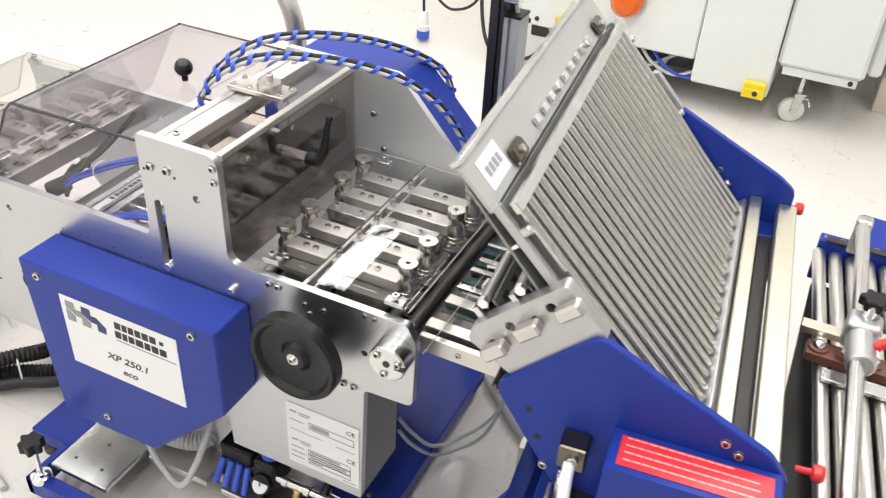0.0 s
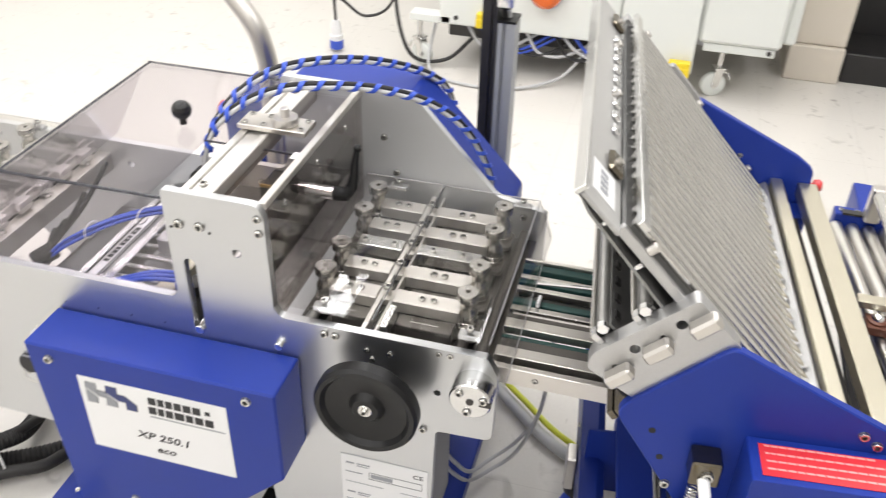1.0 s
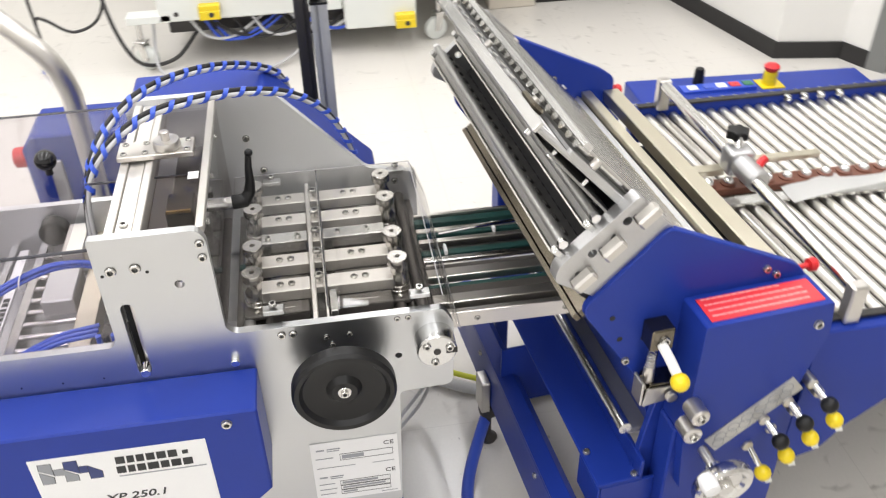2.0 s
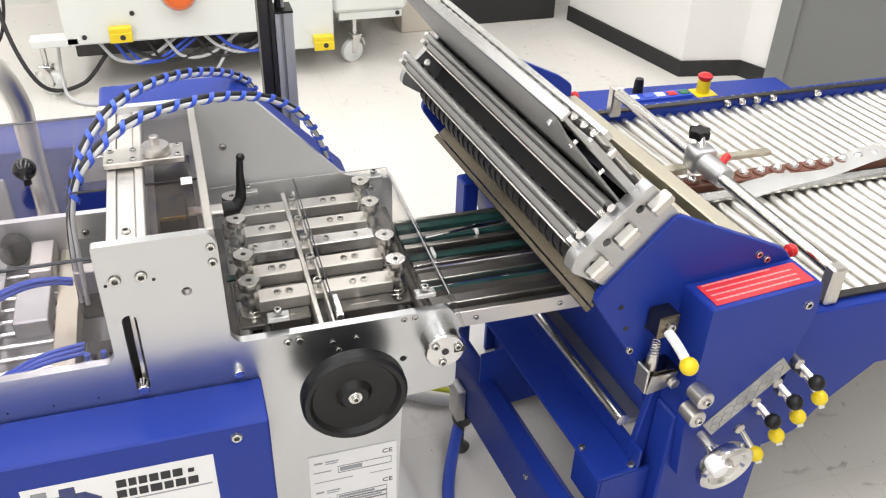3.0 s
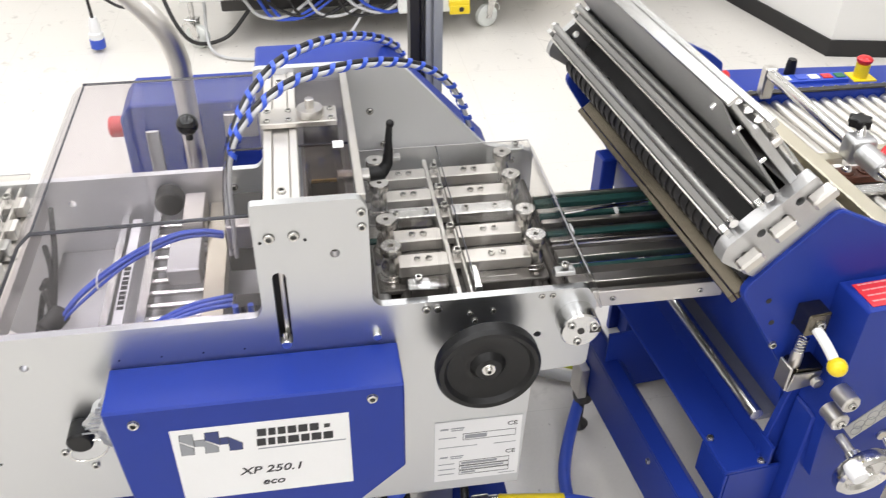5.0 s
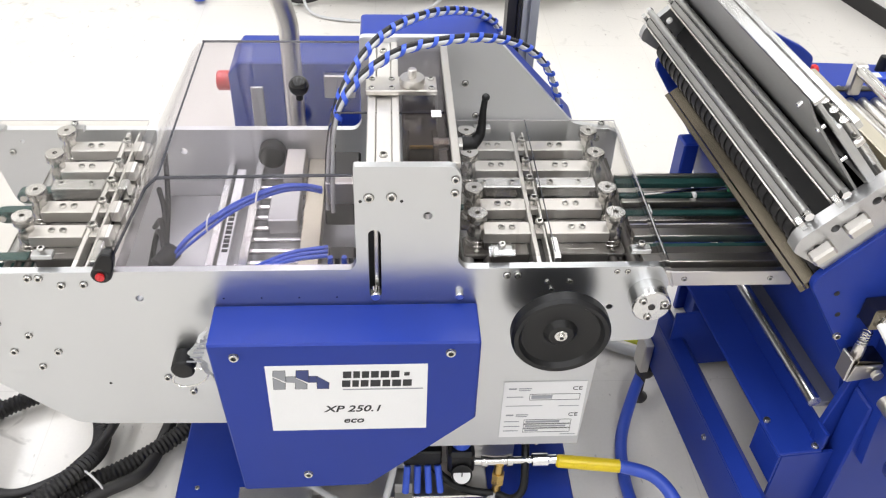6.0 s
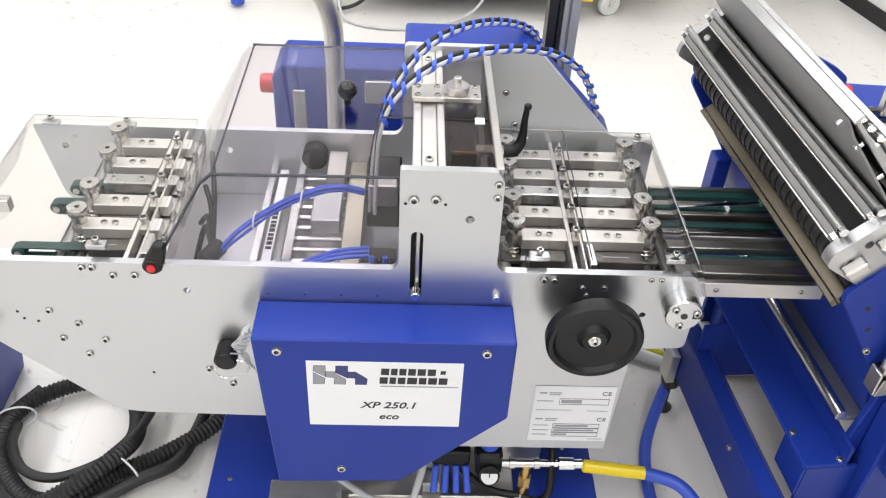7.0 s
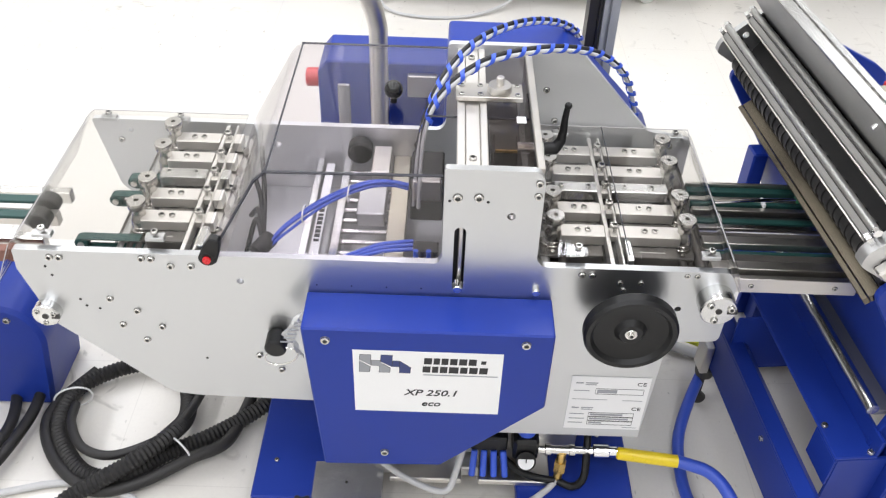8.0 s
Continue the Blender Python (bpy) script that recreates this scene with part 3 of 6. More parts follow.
bmesh.ops.solidify(tag_bm, geom=tag_bm.faces[:], thickness=0.0006)
tag = part("paper_tag", tag_bm, PAPER, machine, "crumpled printed paper tag")

for j in range(6):
    x = -0.208 - 0.0058 * j
    part("print_block", box(x, x + 0.008 + 0.0022 * j, -0.0535, -0.0525, 0.494 - 0.0085 * j, 0.4965 - 0.0085 * j), PALE_INK, tag)

# base
part("base_column", box(0.0, 0.12, 0.05, 0.28, 0.06, 0.30, 0.004), PLATE, machine, "bare aluminium base column")
for x in (-0.06, 0.10):
    part("column_foot", box(x - 0.02, x + 0.11, -0.02, 0.3, 0.062, 0.075, 0.002), NICKEL, machine)
part("base_plate", box(-0.325, -0.12, -0.06, 0.42, 0.03, 0.062, 0.003), BLUE, machine, "blue painted base beam")
part("base_plate", box(0.15, 0.36, -0.06, 0.5, 0.03, 0.062, 0.003), BLUE, machine, "blue painted base beam")
part("base_bridge", box(-0.12, 0.15, 0.02, 0.34, 0.03, 0.055, 0.003), GREY_METAL, machine)
for bx in (-0.2, 0.2):
    for bx2, by in ((-0.09, 0.02), (0.05, -0.02), (0.11, 0.1)):
        screw_top(bx + bx2, by, 0.062, machine)
for x, y in ((-0.30, -0.04), (-0.30, 0.38), (0.33, -0.04), (0.33, 0.46)):
    part("levelling_foot", lathe([(0.0, 0.0), (0.02, 0.0), (0.02, 0.008), (0.006, 0.014), (0.006, 0.04), (0.0, 0.04)], (x, y, 0.0), (x, y, 1), 20), DARK, machine)
# bright tray on a blue bracket with a star-knob levelling screw
part("foot_bracket", box(-0.245, -0.05, -0.15, -0.125, 0.02, 0.06, 0.002), BLUE, machine)
part("foot_bracket", box(-0.245, -0.23, -0.15, -0.06, 0.02, 0.06, 0.002), BLUE, machine)
tray = part("tray", box(-0.215, -0.09, -0.115, 0.01, 0.066, 0.078, 0.002), EDGE, machine, "bright aluminium tray")
for dx, dy in ((0.03, 0.03), (0.09, 0.03), (0.06, 0.08)):
    part("bore", cyl((-0.215 + dx, -0.115 + dy, 0.0775), (-0.215 + dx, -0.115 + dy, 0.0785), 0.0025, seg=10), RECESS_SHADE, tray)
spindle = part("levelling_screw", lathe([(0.0, 0.0), (0.018, 0.0), (0.018, 0.012), (0.012, 0.016), (0.005, 0.017), (0.005, 0.085), (0.0, 0.085)], (-0.217, -0.137, 0.058), (-0.217, -0.137, 1), 24), CHROME, machine)
star = [(0.019 * (1 + 0.16 * math.cos(6 * a)) * math.cos(a), 0.019 * (1 + 0.16 * math.cos(6 * a)) * math.sin(a)) for a in np.linspace(0, 2 * math.pi, 48, endpoint=False)]
part("star_knob", prism([(-0.217 + a, -0.137 + b) for a, b in star], 0.135, 0.157, 0.003, plane="xy"), BLACK, spindle, "black star knob")


# ---- acrylic covers ----
EDGE_TINT = material("acrylic_edge", (0.45, 0.44, 0.45), 0.15, 0, 0.1)

def bent_sheet(name, line, y0, y1, mat, thick=0.004, parent=machine, label=""):
    """A sheet bent along a line in x and z, drawn out from y0 to y1."""
    bm = bmesh.new()
    pts = [Vector((p[0], 0, p[1])) for p in line]
    offs = []
    for i in range(len(pts)):
        d = (pts[min(i + 1, len(pts) - 1)] - pts[max(i - 1, 0)]).normalized()
        offs.append(Vector((-d.z, 0, d.x)) * thick)
    loop = pts + [p + o for p, o in reversed(list(zip(pts, offs)))]
    vs = [bm.verts.new((p.x, y0, p.z)) for p in loop]
    f = bm.faces.new(vs)
    got = bmesh.ops.extrude_face_region(bm, geom=[f])["geom"]
    bmesh.ops.translate(bm, vec=(0, y1 - y0, 0), verts=[v for v in got if isinstance(v, bmesh.types.BMVert)])
    ob = part(name, bm, mat, parent, label)
    ob.visible_shadow = False
    return ob


bent_sheet("exit_cover", [(0.142, 0.590), (0.41, 0.590), (0.421, 0.586), (0.430, 0.577), (0.445, 0.53)], 0.004, 0.354, ACRYLIC, label="clear acrylic cover")
for pts in ([(0.424, 0.004, 0.5925), (0.424, 0.354, 0.5925)], [(0.142, 0.354, 0.5935), (0.424, 0.354, 0.5935), (0.446, 0.354, 0.532)], [(0.447, 0.004, 0.531), (0.447, 0.354, 0.531)]):
    part("cover_edge", tube(pts, 0.0008, 6, 0), EDGE_TINT, machine)
part("cover_joint", tube([(0.272, 0.006, 0.5948), (0.272, 0.352, 0.5948)], 0.0009, 6, 0), SMOKED_EDGE, machine)
bent_sheet("entry_cover", [(-0.665, 0.50), (-0.628, 0.575), (-0.619, 0.586), (-0.607, 0.590), (-0.345, 0.590)], 0.004, 0.354, ACRYLIC, label="clear acrylic cover")
for pts in ([(-0.622, 0.004, 0.586), (-0.622, 0.354, 0.586)], [(-0.345, 0.354, 0.5935), (-0.614, 0.354, 0.5935), (-0.632, 0.354, 0.576), (-0.667, 0.354, 0.502)], [(-0.667, 0.354, 0.502), (-0.667, 0.19, 0.502), (-0.652, 0.19, 0.533), (-0.652, 0.17, 0.533), (-0.667, 0.165, 0.502), (-0.667, 0.004, 0.502)], [(-0.667, 0.004, 0.502), (-0.632, 0.004, 0.576)]):
    part("cover_edge", tube(pts, 0.0008, 6, 0), EDGE_TINT, machine)
for x, y in ((0.20, 0.022), (0.395, 0.022), (0.20, 0.342), (0.40, 0.342), (-0.585, 0.022), (-0.42, 0.022), (-0.585, 0.342), (-0.46, 0.342)):
    block = part("cover_block", box(x - 0.014, x + 0.014, y - 0.007, y + 0.007, 0.582, 0.5895, 0.001), PLATE, machine)
    screw_top(x, y, 0.5945, block, SCREW_M6)
# hinged smoked hood over the middle
hood_line = [(-0.335, 0.572), (-0.262, 0.700), (-0.252, 0.711), (-0.238, 0.716)]
hood = bent_sheet("hood", hood_line + [(-0.03, 0.716)], 0.014, 0.386, SMOKED, label="hinged smoked acrylic hood")
sheet = part("hood_top", box(-0.03, 0.126, 0.168, 0.386, 0.716, 0.720), SMOKED, hood)
sheet.visible_shadow = False
sheet = part("hood_front", prism([(-0.332, 0.574), (-0.25, 0.714), (-0.002, 0.716), (-0.002, 0.574)], 0.008, 0.012), SMOKED, hood)
sheet.visible_shadow = False
sheet = part("hood_top", box(0.0635, 0.1245, 0.0135, 0.166, 0.716, 0.720), SMOKED_BROWN, hood)
sheet.visible_shadow = False
part("hood_edge", tube([(-0.248, 0.012, 0.7165), (-0.002, 0.012, 0.7195)], 0.0022, 6, 0), SMOKED_EDGE, hood)
part("hood_edge", tube([(-0.334, 0.010, 0.574), (-0.262, 0.010, 0.702), (-0.247, 0.010, 0.7165)], 0.0022, 6, 0), SMOKED_EDGE, hood)
part("hood_edge", tube([(-0.247, 0.386, 0.7185), (0.126, 0.386, 0.719)], 0.0018, 6, 0), SMOKED_EDGE, hood)
part("hood_edge", tube([(-0.245, 0.012, 0.7175), (-0.245, 0.386, 0.7175)], 0.0016, 6, 0), SMOKED_EDGE, hood)
part("hood_edge", tube([(-0.03, 0.168, 0.718), (0.126, 0.168, 0.718)], 0.0014, 6, 0), SMOKED_EDGE, hood)
knob = part("ball_knob", ball((-0.081, 0.202, 0.7415), 0.0145), GLOSS_BLACK, hood, "glossy black ball knob")
part("knob_stem", cyl((-0.081, 0.202, 0.72), (-0.081, 0.202, 0.733), 0.005), BLACK, knob)
for y in (0.004,):
    hinge = part("hood_hinge", prism(rounded([(-0.352, 0.562), (-0.328, 0.562), (-0.320, 0.588), (-0.318, 0.606), (-0.332, 0.61), (-0.347, 0.588)], 0.006), y - 0.012, y + 0.004, 0.002), BLACK, machine, "black plastic hinge")
    part("hinge_pin", cyl((-0.34, y - 0.013, 0.572), (-0.34, y - 0.016, 0.572), 0.006), RED, hinge)
    part("hinge_barrel", cyl((-0.34, y - 0.013, 0.572), (-0.34, y + 0.006, 0.572), 0.013, bevel=0.002), BLACK, hinge)

# cross panel with its top strip, beam and clamp
panel = part("cross_panel", box(0.127, 0.133, 0.012, 0.36, 0.545, 0.726), SMOKED_PANEL, machine, "smoked acrylic cross panel")
panel.visible_shadow = False
part("panel_strip", box(0.1255, 0.136, 0.012, 0.36, 0.728, 0.738, 0.001), NICKEL, machine)
for y in (0.07, 0.18, 0.29):
    part("screw", SCREW_M5, None, machine, "", Matrix.Translation((0.133, y, 0.705)) @ Euler((0, radians(90), 0)).to_matrix().to_4x4())
part("beam_rail", box(0.016, 0.0275, 0.012, 0.36, 0.706, 0.733, 0.0012), BAR_NICKEL, machine, "aluminium beam rail")
part("beam_rail", box(0.0495, 0.060, 0.012, 0.36, 0.706, 0.733, 0.0012), BAR_NICKEL, machine, "aluminium beam rail")
part("beam_web", box(0.0282, 0.0488, 0.012, 0.36, 0.70, 0.7305, 0.001), BAR_NICKEL, machine)
part("inner_block", box(0.066, 0.118, 0.014, 0.358, 0.60, 0.655, 0.002), DARK, machine)
part("inner_block", box(0.072, 0.108, 0.12, 0.17, 0.655, 0.690, 0.002), DARK, machine)
part("inner_bar", box(0.074, 0.106, 0.118, 0.121, 0.690, 0.694), BRASS, machine)
part("sticker", box(0.105, 0.119, 0.152, 0.17, 0.7205, 0.7212), WHITE, machine)
clamp = part("clamp_plate", box(0.013, 0.114, 0.186, 0.228, 0.735, 0.743, 0.001), NICKEL, machine, "nickel clamp plate with a knurled nut")
for x in (0.022, 0.050, 0.106):
    for y in (0.194, 0.22):
        screw_top(x, y, 0.743, clamp, SCREW_M5)
part("knurled_nut", lathe([(0.0, 0), (0.017, 0), (0.0185, 0.002), (0.0185, 0.009), (0.017, 0.012), (0.006, 0.012), (0.006, 0.024), (0.005, 0.025), (0.0, 0.025)], (0.079, 0.204, 0.743), (0.079, 0.204, 1), 40), NICKEL, clamp)
screw_top(0.038, 0.04, 0.7305, machine, SCREW_M6)
screw_top(0.038, 0.33, 0.7305, machine, SCREW_M6)
# clamping lever on the cross panel
shaft = part("lever_shaft", cyl((0.10, 0.186, 0.655), (0.158, 0.186, 0.655), 0.0095, bevel=0.001), CHROME, machine)
grip = bmesh.new()
GRIP = [((0.160, 0.186, 0.655), 0.0098), ((0.172, 0.187, 0.658), 0.0092), ((0.179, 0.190, 0.668), 0.0080), ((0.1815, 0.193, 0.684), 0.0064), ((0.182, 0.197, 0.703), 0.0052), ((0.184, 0.200, 0.719), 0.0046)]
for (p, r), (q, r2) in zip(GRIP, GRIP[1:]):
    cyl(p, q, r, r2, 14, 0.0, grip)
    ball(q, r2, 14, grip)
ball((0.1852, 0.2005, 0.7245), 0.0060, 16, grip)
lever = part("clamping_lever", grip, BLACK, machine, "black clamping lever")
part("lever_boss", cyl((0.152, 0.186, 0.655), (0.176, 0.187, 0.656), 0.0105, 0.0095, bevel=0.002), BLACK, lever)


# ---- conveyor modules at both ends ----
def spool(x, y, parent):
    part("spool", lathe([(0.0, 0), (0.0160, 0), (0.0160, 0.006), (0.0150, 0.007), (0.0150, 0.013), (0.0140, 0.014), (0.0140, 0.027), (0.0112, 0.031), (0.0102, 0.038), (0.0112, 0.043), (0.0148, 0.046), (0.0148, 0.057), (0.0138, 0.0585), (0.0038, 0.0585), (0.003, 0.052), (0.0, 0.052)], (x, y, 0.537), (x, y, 1), 32), SPOOL_STEEL, parent, "turned steel spool")


def module(x0, x1, rail_x, spools, label, bar_from, bar_to):
    m = thing("conveyor_module", Matrix.Identity(4), label, "conveyor")
    part("bed", box(x0, x1, 0.013, 0.359, 0.505, 0.515), BROWN_STEEL, m)
    for i in range(9):
        x = x0 + 0.02 + (x1 - x0 - 0.04) * i / 8
        part("cross_roller", cyl((x, 0.014, 0.525), (x, 0.358, 0.525), 0.0085, seg=14), BROWN_STEEL if i % 3 else GUIDE, m)
    for k, y in enumerate((0.315, 0.256, 0.205, 0.152, 0.094)):
        mid = k == 2
        top = 0.5725 if mid else 0.5695
        for a, b in ((bar_from, rail_x - 0.013), (rail_x + 0.010, bar_to)):
            if b - a < 0.008:
                continue
            half = 0.0125 if mid else 0.0142
            arm = part("cross_bar", box(a, b, y - half, y + half, 0.551, top, 0.001), EDGE if mid else BAR_NICKEL, m)
            c = (a + b) / 2
            for dx in (() if b - a < 0.04 else (-0.024, 0.02) if mid else (-0.008, 0.008)):
                screw_top(c + dx, y, top - 0.001, arm, SCREW_M6)
            if b - a < 0.04:
                continue
            block = part("pressure_block", box(a + 0.012, b - 0.004, y - 0.040, y - 0.016, 0.533, 0.552, 0.001), BROWN_STEEL, m)
            part("block_label", box(a + 0.03, b - 0.024, y - 0.030, y - 0.0285, 0.552, 0.5524), CHROME, block)
            part("bar_foot", box(a + 0.002, a + 0.010, y - half + 0.002, y + half - 0.002, 0.515, 0.551, 0.001), BROWN_STEEL, arm)
        screw_top(rail_x, y, 0.579, m, SCREW_M8)
        part("rail_stud", cyl((rail_x, y, 0.552), (rail_x, y, 0.579), 0.0052, seg=16), STEEL, m)
        part("rail_bridge", box(rail_x - 0.0055, rail_x + 0.0055, y - 0.011, y + 0.011, 0.556, 0.5675, 0.001), BAR_NICKEL, m)
    part("rail", box(rail_x - 0.0125, rail_x - 0.0058, 0.013, 0.359, 0.548, 0.5675, 0.0008), BAR_NICKEL, m)
    part("rail", box(rail_x + 0.0058, rail_x + 0.0095, 0.013, 0.359, 0.548, 0.5675, 0.0008), BAR_NICKEL, m)
    part("rail_scale", box(rail_x + 0.012, rail_x + 0.022, 0.02, 0.066, 0.553, 0.5745, 0.001), EDGE, m)
    part("rail_floor", box(rail_x - 0.0055, rail_x + 0.0055, 0.013, 0.359, 0.540, 0.548), DARK, m)
    for x in spools:
        for y in (0.322, 0.256, 0.160, 0.097):
            foot = part("spool_foot", prism(rounded([(x - 0.019, y - 0.026), (x + 0.019, y - 0.026), (x + 0.019, y + 0.018), (x - 0.019, y + 0.018)], 0.008), 0.529, 0.537, 0.001, plane="xy"), BROWN_STEEL, m)
            part("foot_pin", cyl((x, y - 0.021, 0.537), (x, y - 0.021, 0.541), 0.0035, seg=12), STEEL, foot)
            spool(x, y, m)
    part("belt", box(x0 + 0.006, min(x0 + 0.05, x1 - 0.01), 0.181, 0.193, 0.536, 0.539), TEAL, m)
    return m


module(0.140, 0.424, 0.263, (0.172, 0.374), "exit conveyor with nickel cross bars and steel spools", 0.182, 0.366)
module(-0.515, -0.362, -0.374, (-0.468,), "entry conveyor with nickel cross bars and steel spools", -0.462, -0.35)
end_strip = part("end_strip", box(-0.361, -0.3365, 0.013, 0.359, 0.515, 0.548, 0.001), NICKEL, machine, "pale metal strip beside the entry rail")
for y in (0.05, 0.09, 0.20, 0.31):
    screw_top(-0.349, y, 0.548, end_strip, SCREW_M6)
# arms with green belts before the entry
for ax, y in ((-0.515, 0.222), (-0.53, 0.172), (-0.55, 0.062)):
    arm = thing("belt_arm", Matrix.Translation((ax, y, 0.0)), "green belt running over a slim steel arm with a pulley", "conveyor", "belt arms")
    pulley = part("pulley", cyl((0.0, -0.009, 0.54), (0.0, 0.009, 0.54), 0.0105, bevel=0.002), TEAL, arm)
    part("pulley_hub", cyl((0.0, -0.0115, 0.54), (0.0, 0.0115, 0.54), 0.005), NICKEL, pulley)
    part("side_bar", box(0.0, 0.07, 0.0095, 0.0125, 0.533, 0.547, 0.001), NICKEL, arm)
    part("belt", box(0.0, 0.09, -0.008, 0.008, 0.5485, 0.5505), TEAL, arm)
    part("belt", box(0.0, 0.09, -0.008, 0.008, 0.5295, 0.5315), TEAL, arm)
# infeed belts that go on to the neighbouring machine
feed = thing("infeed_conveyor", Matrix.Translation((-0.62, 0, 0)), "infeed conveyor with green belts and steel rails", "conveyor")
for y in (0.165, 0.125):
    part("belt", box(-0.65, -0.02, y - 0.009, y + 0.009, 0.534, 0.540, 0.001), TEAL, feed)
    part("end_pulley", cyl((-0.02, y - 0.013, 0.53), (-0.02, y + 0.013, 0.53), 0.017, bevel=0.002), DARK, feed)
for y, mat in ((0.205, STEEL), (0.145, NICKEL), (0.085, STEEL), (0.055, BROWN)):
    part("guide_rail", box(-0.65, 0.0, y - 0.008, y + 0.008, 0.505, 0.528, 0.001), mat, feed)
part("support_leg", box(-0.645, -0.6, 0.05, 0.22, 0.0, 0.51, 0.003), BLUE, feed)

# ---- the chamber under the hood ----
part("chamber_floor", box(-0.335, 0.126, 0.013, 0.359, 0.43, 0.438), GREY_METAL, machine)
for x, w, z in ((-0.222, 0.012, 0.505), (-0.172, 0.014, 0.51), (-0.075, 0.03, 0.515)):
    part("chamber_rail", box(x - w / 2, x + w / 2, 0.013, 0.359, z - 0.03, z, 0.001), EDGE if w < 0.02 else BEAM, machine)
strip = part("scale_strip", box(-0.21, -0.196, 0.06, 0.34, 0.500, 0.506), WHITE, machine, "white printed scale strip")
for i in range(9):
    part("print_block", box(-0.2075, -0.1985, 0.12 + 0.011 * i, 0.127 + 0.011 * i + (0.002 if i % 3 else 0), 0.506, 0.5064), INK, strip)
for i in range(11):
    part("ladder_rod", cyl((-0.172, 0.05 + 0.028 * i, 0.495), (-0.085, 0.05 + 0.028 * i, 0.495), 0.0045, seg=12), STEEL, machine)
part("slide_block", box(-0.142, -0.095, 0.17, 0.25, 0.50, 0.528, 0.002), GREY_METAL, machine)
part("slide_block", box(-0.125, -0.092, 0.265, 0.345, 0.51, 0.545, 0.002), NICKEL, machine)
part("carriage", box(-0.055, 0.0, 0.19, 0.29, 0.50, 0.575, 0.003), DARK, machine)
part("carriage_arm", box(-0.05, -0.005, 0.165, 0.185, 0.56, 0.60, 0.002), NICKEL, machine)
part("valve_block", box(-0.045, -0.005, 0.03, 0.11, 0.475, 0.525, 0.003), DARK, machine)
for i in range(4):
    part("valve", cyl((-0.04 + 0.01 * i, 0.06, 0.525), (-0.04 + 0.01 * i, 0.06, 0.545), 0.004, seg=12), BLACK if i % 2 else WRAP_BLUE, machine)
part("motor_dark", cyl((-0.15, 0.33, 0.535), (-0.15, 0.359, 0.535), 0.022, bevel=0.003), BLACK, machine)
hub = part("hose_manifold", cyl((-0.29, 0.07, 0.52), (-0.268, 0.10, 0.53), 0.014, bevel=0.003), BLACK, machine)
for i in range(5):
    dy, dz = 0.0085 * (i % 3) - 0.0085 + 0.003 * (i // 3), 0.0055 * (i // 3)
    part("air_hose", tube([(-0.272, 0.085 + dy * 0.5, 0.522 + dz), (-0.24, 0.110 + dy * 1.5, 0.545 + dz + 0.003 * (i % 2)), (-0.185, 0.150 + dy, 0.566 + dz), (-0.125, 0.180 + dy * 0.7, 0.576 + dz), (-0.085, 0.192 + dy * 0.4, 0.572 + dz), (-0.058, 0.198 + dy * 0.4, 0.562 + dz)], 0.0025, 10, 8), HOSE_BLUE, machine)
for i in range(3):
    part("air_hose", tube([(-0.16, 0.06 + 0.008 * i, 0.51), (-0.10, 0.07 + 0.009 * i, 0.53), (-0.045, 0.075 + 0.01 * i, 0.535)], 0.0032, 10, 8), HOSE_BLUE, machine)
for y1, z1 in ((0.32, 0.55), (0.25, 0.53), (0.19, 0.50), (0.13, 0.47)):
    part("black_tube", tube([(-0.28, 0.09, 0.525), (-0.30, 0.15 * 0.6 + y1 * 0.4, 0.53), (-0.32, y1, z1)], 0.0042, 10, 8), BLACK, machine)
for f in (0.28, 0.62):
    x, y, z = -0.275 + 0.2 * f, 0.095 + 0.11 * f, 0.53 + 0.08 * f - 0.04 * f * f
    part("cable_tie", tube([(x + 0.001 * math.cos(a), y + 0.016 * math.cos(a), z + 0.008 + 0.012 * math.sin(a)) for a in np.linspace(0, 6.28, 11)], 0.0012, 6, 3), WHITE, machine)

# ---- wrapped cable arcs ----
ARC_A = [(-0.04, 0.165, 0.55), (-0.037, 0.166, 0.632), (-0.032, 0.169, 0.692), (-0.016, 0.179, 0.736), (0.019, 0.199, 0.768), (0.065, 0.227, 0.784), (0.126, 0.263, 0.782), (0.191, 0.302, 0.768), (0.253, 0.339, 0.738), (0.302, 0.368, 0.686), (0.335, 0.395, 0.603), (0.338, 0.40, 0.55)]
ARC_B = [(-0.048, 0.172, 0.55), (-0.042, 0.172, 0.65), (-0.030, 0.180, 0.712), (-0.014, 0.195, 0.750), (0.008, 0.22, 0.777), (0.043, 0.261, 0.795), (0.093, 0.322, 0.792), (0.153, 0.397, 0.768), (0.211, 0.468, 0.725), (0.24, 0.504, 0.676), (0.25, 0.515, 0.58)]
for arc in (ARC_A, ARC_B):
    bundle = part("wrapped_cable", tube([(x, y - 0.0024, z - 0.0021) for x, y, z in arc], 0.0032, 10, 8), CABLE_GREY, machine, "white and black cables in a blue spiral wrap")
    part("black_cable", tube([(x - 0.0013, y + 0.0026, z + 0.0023) for x, y, z in arc], 0.0036, 10, 8), RUBBER, bundle)
    part("spiral_wrap", helix_on(arc[2:], 0.0064, 0.0078, 0.027), WRAP_BLUE, bundle, "blue plastic spiral wrap")


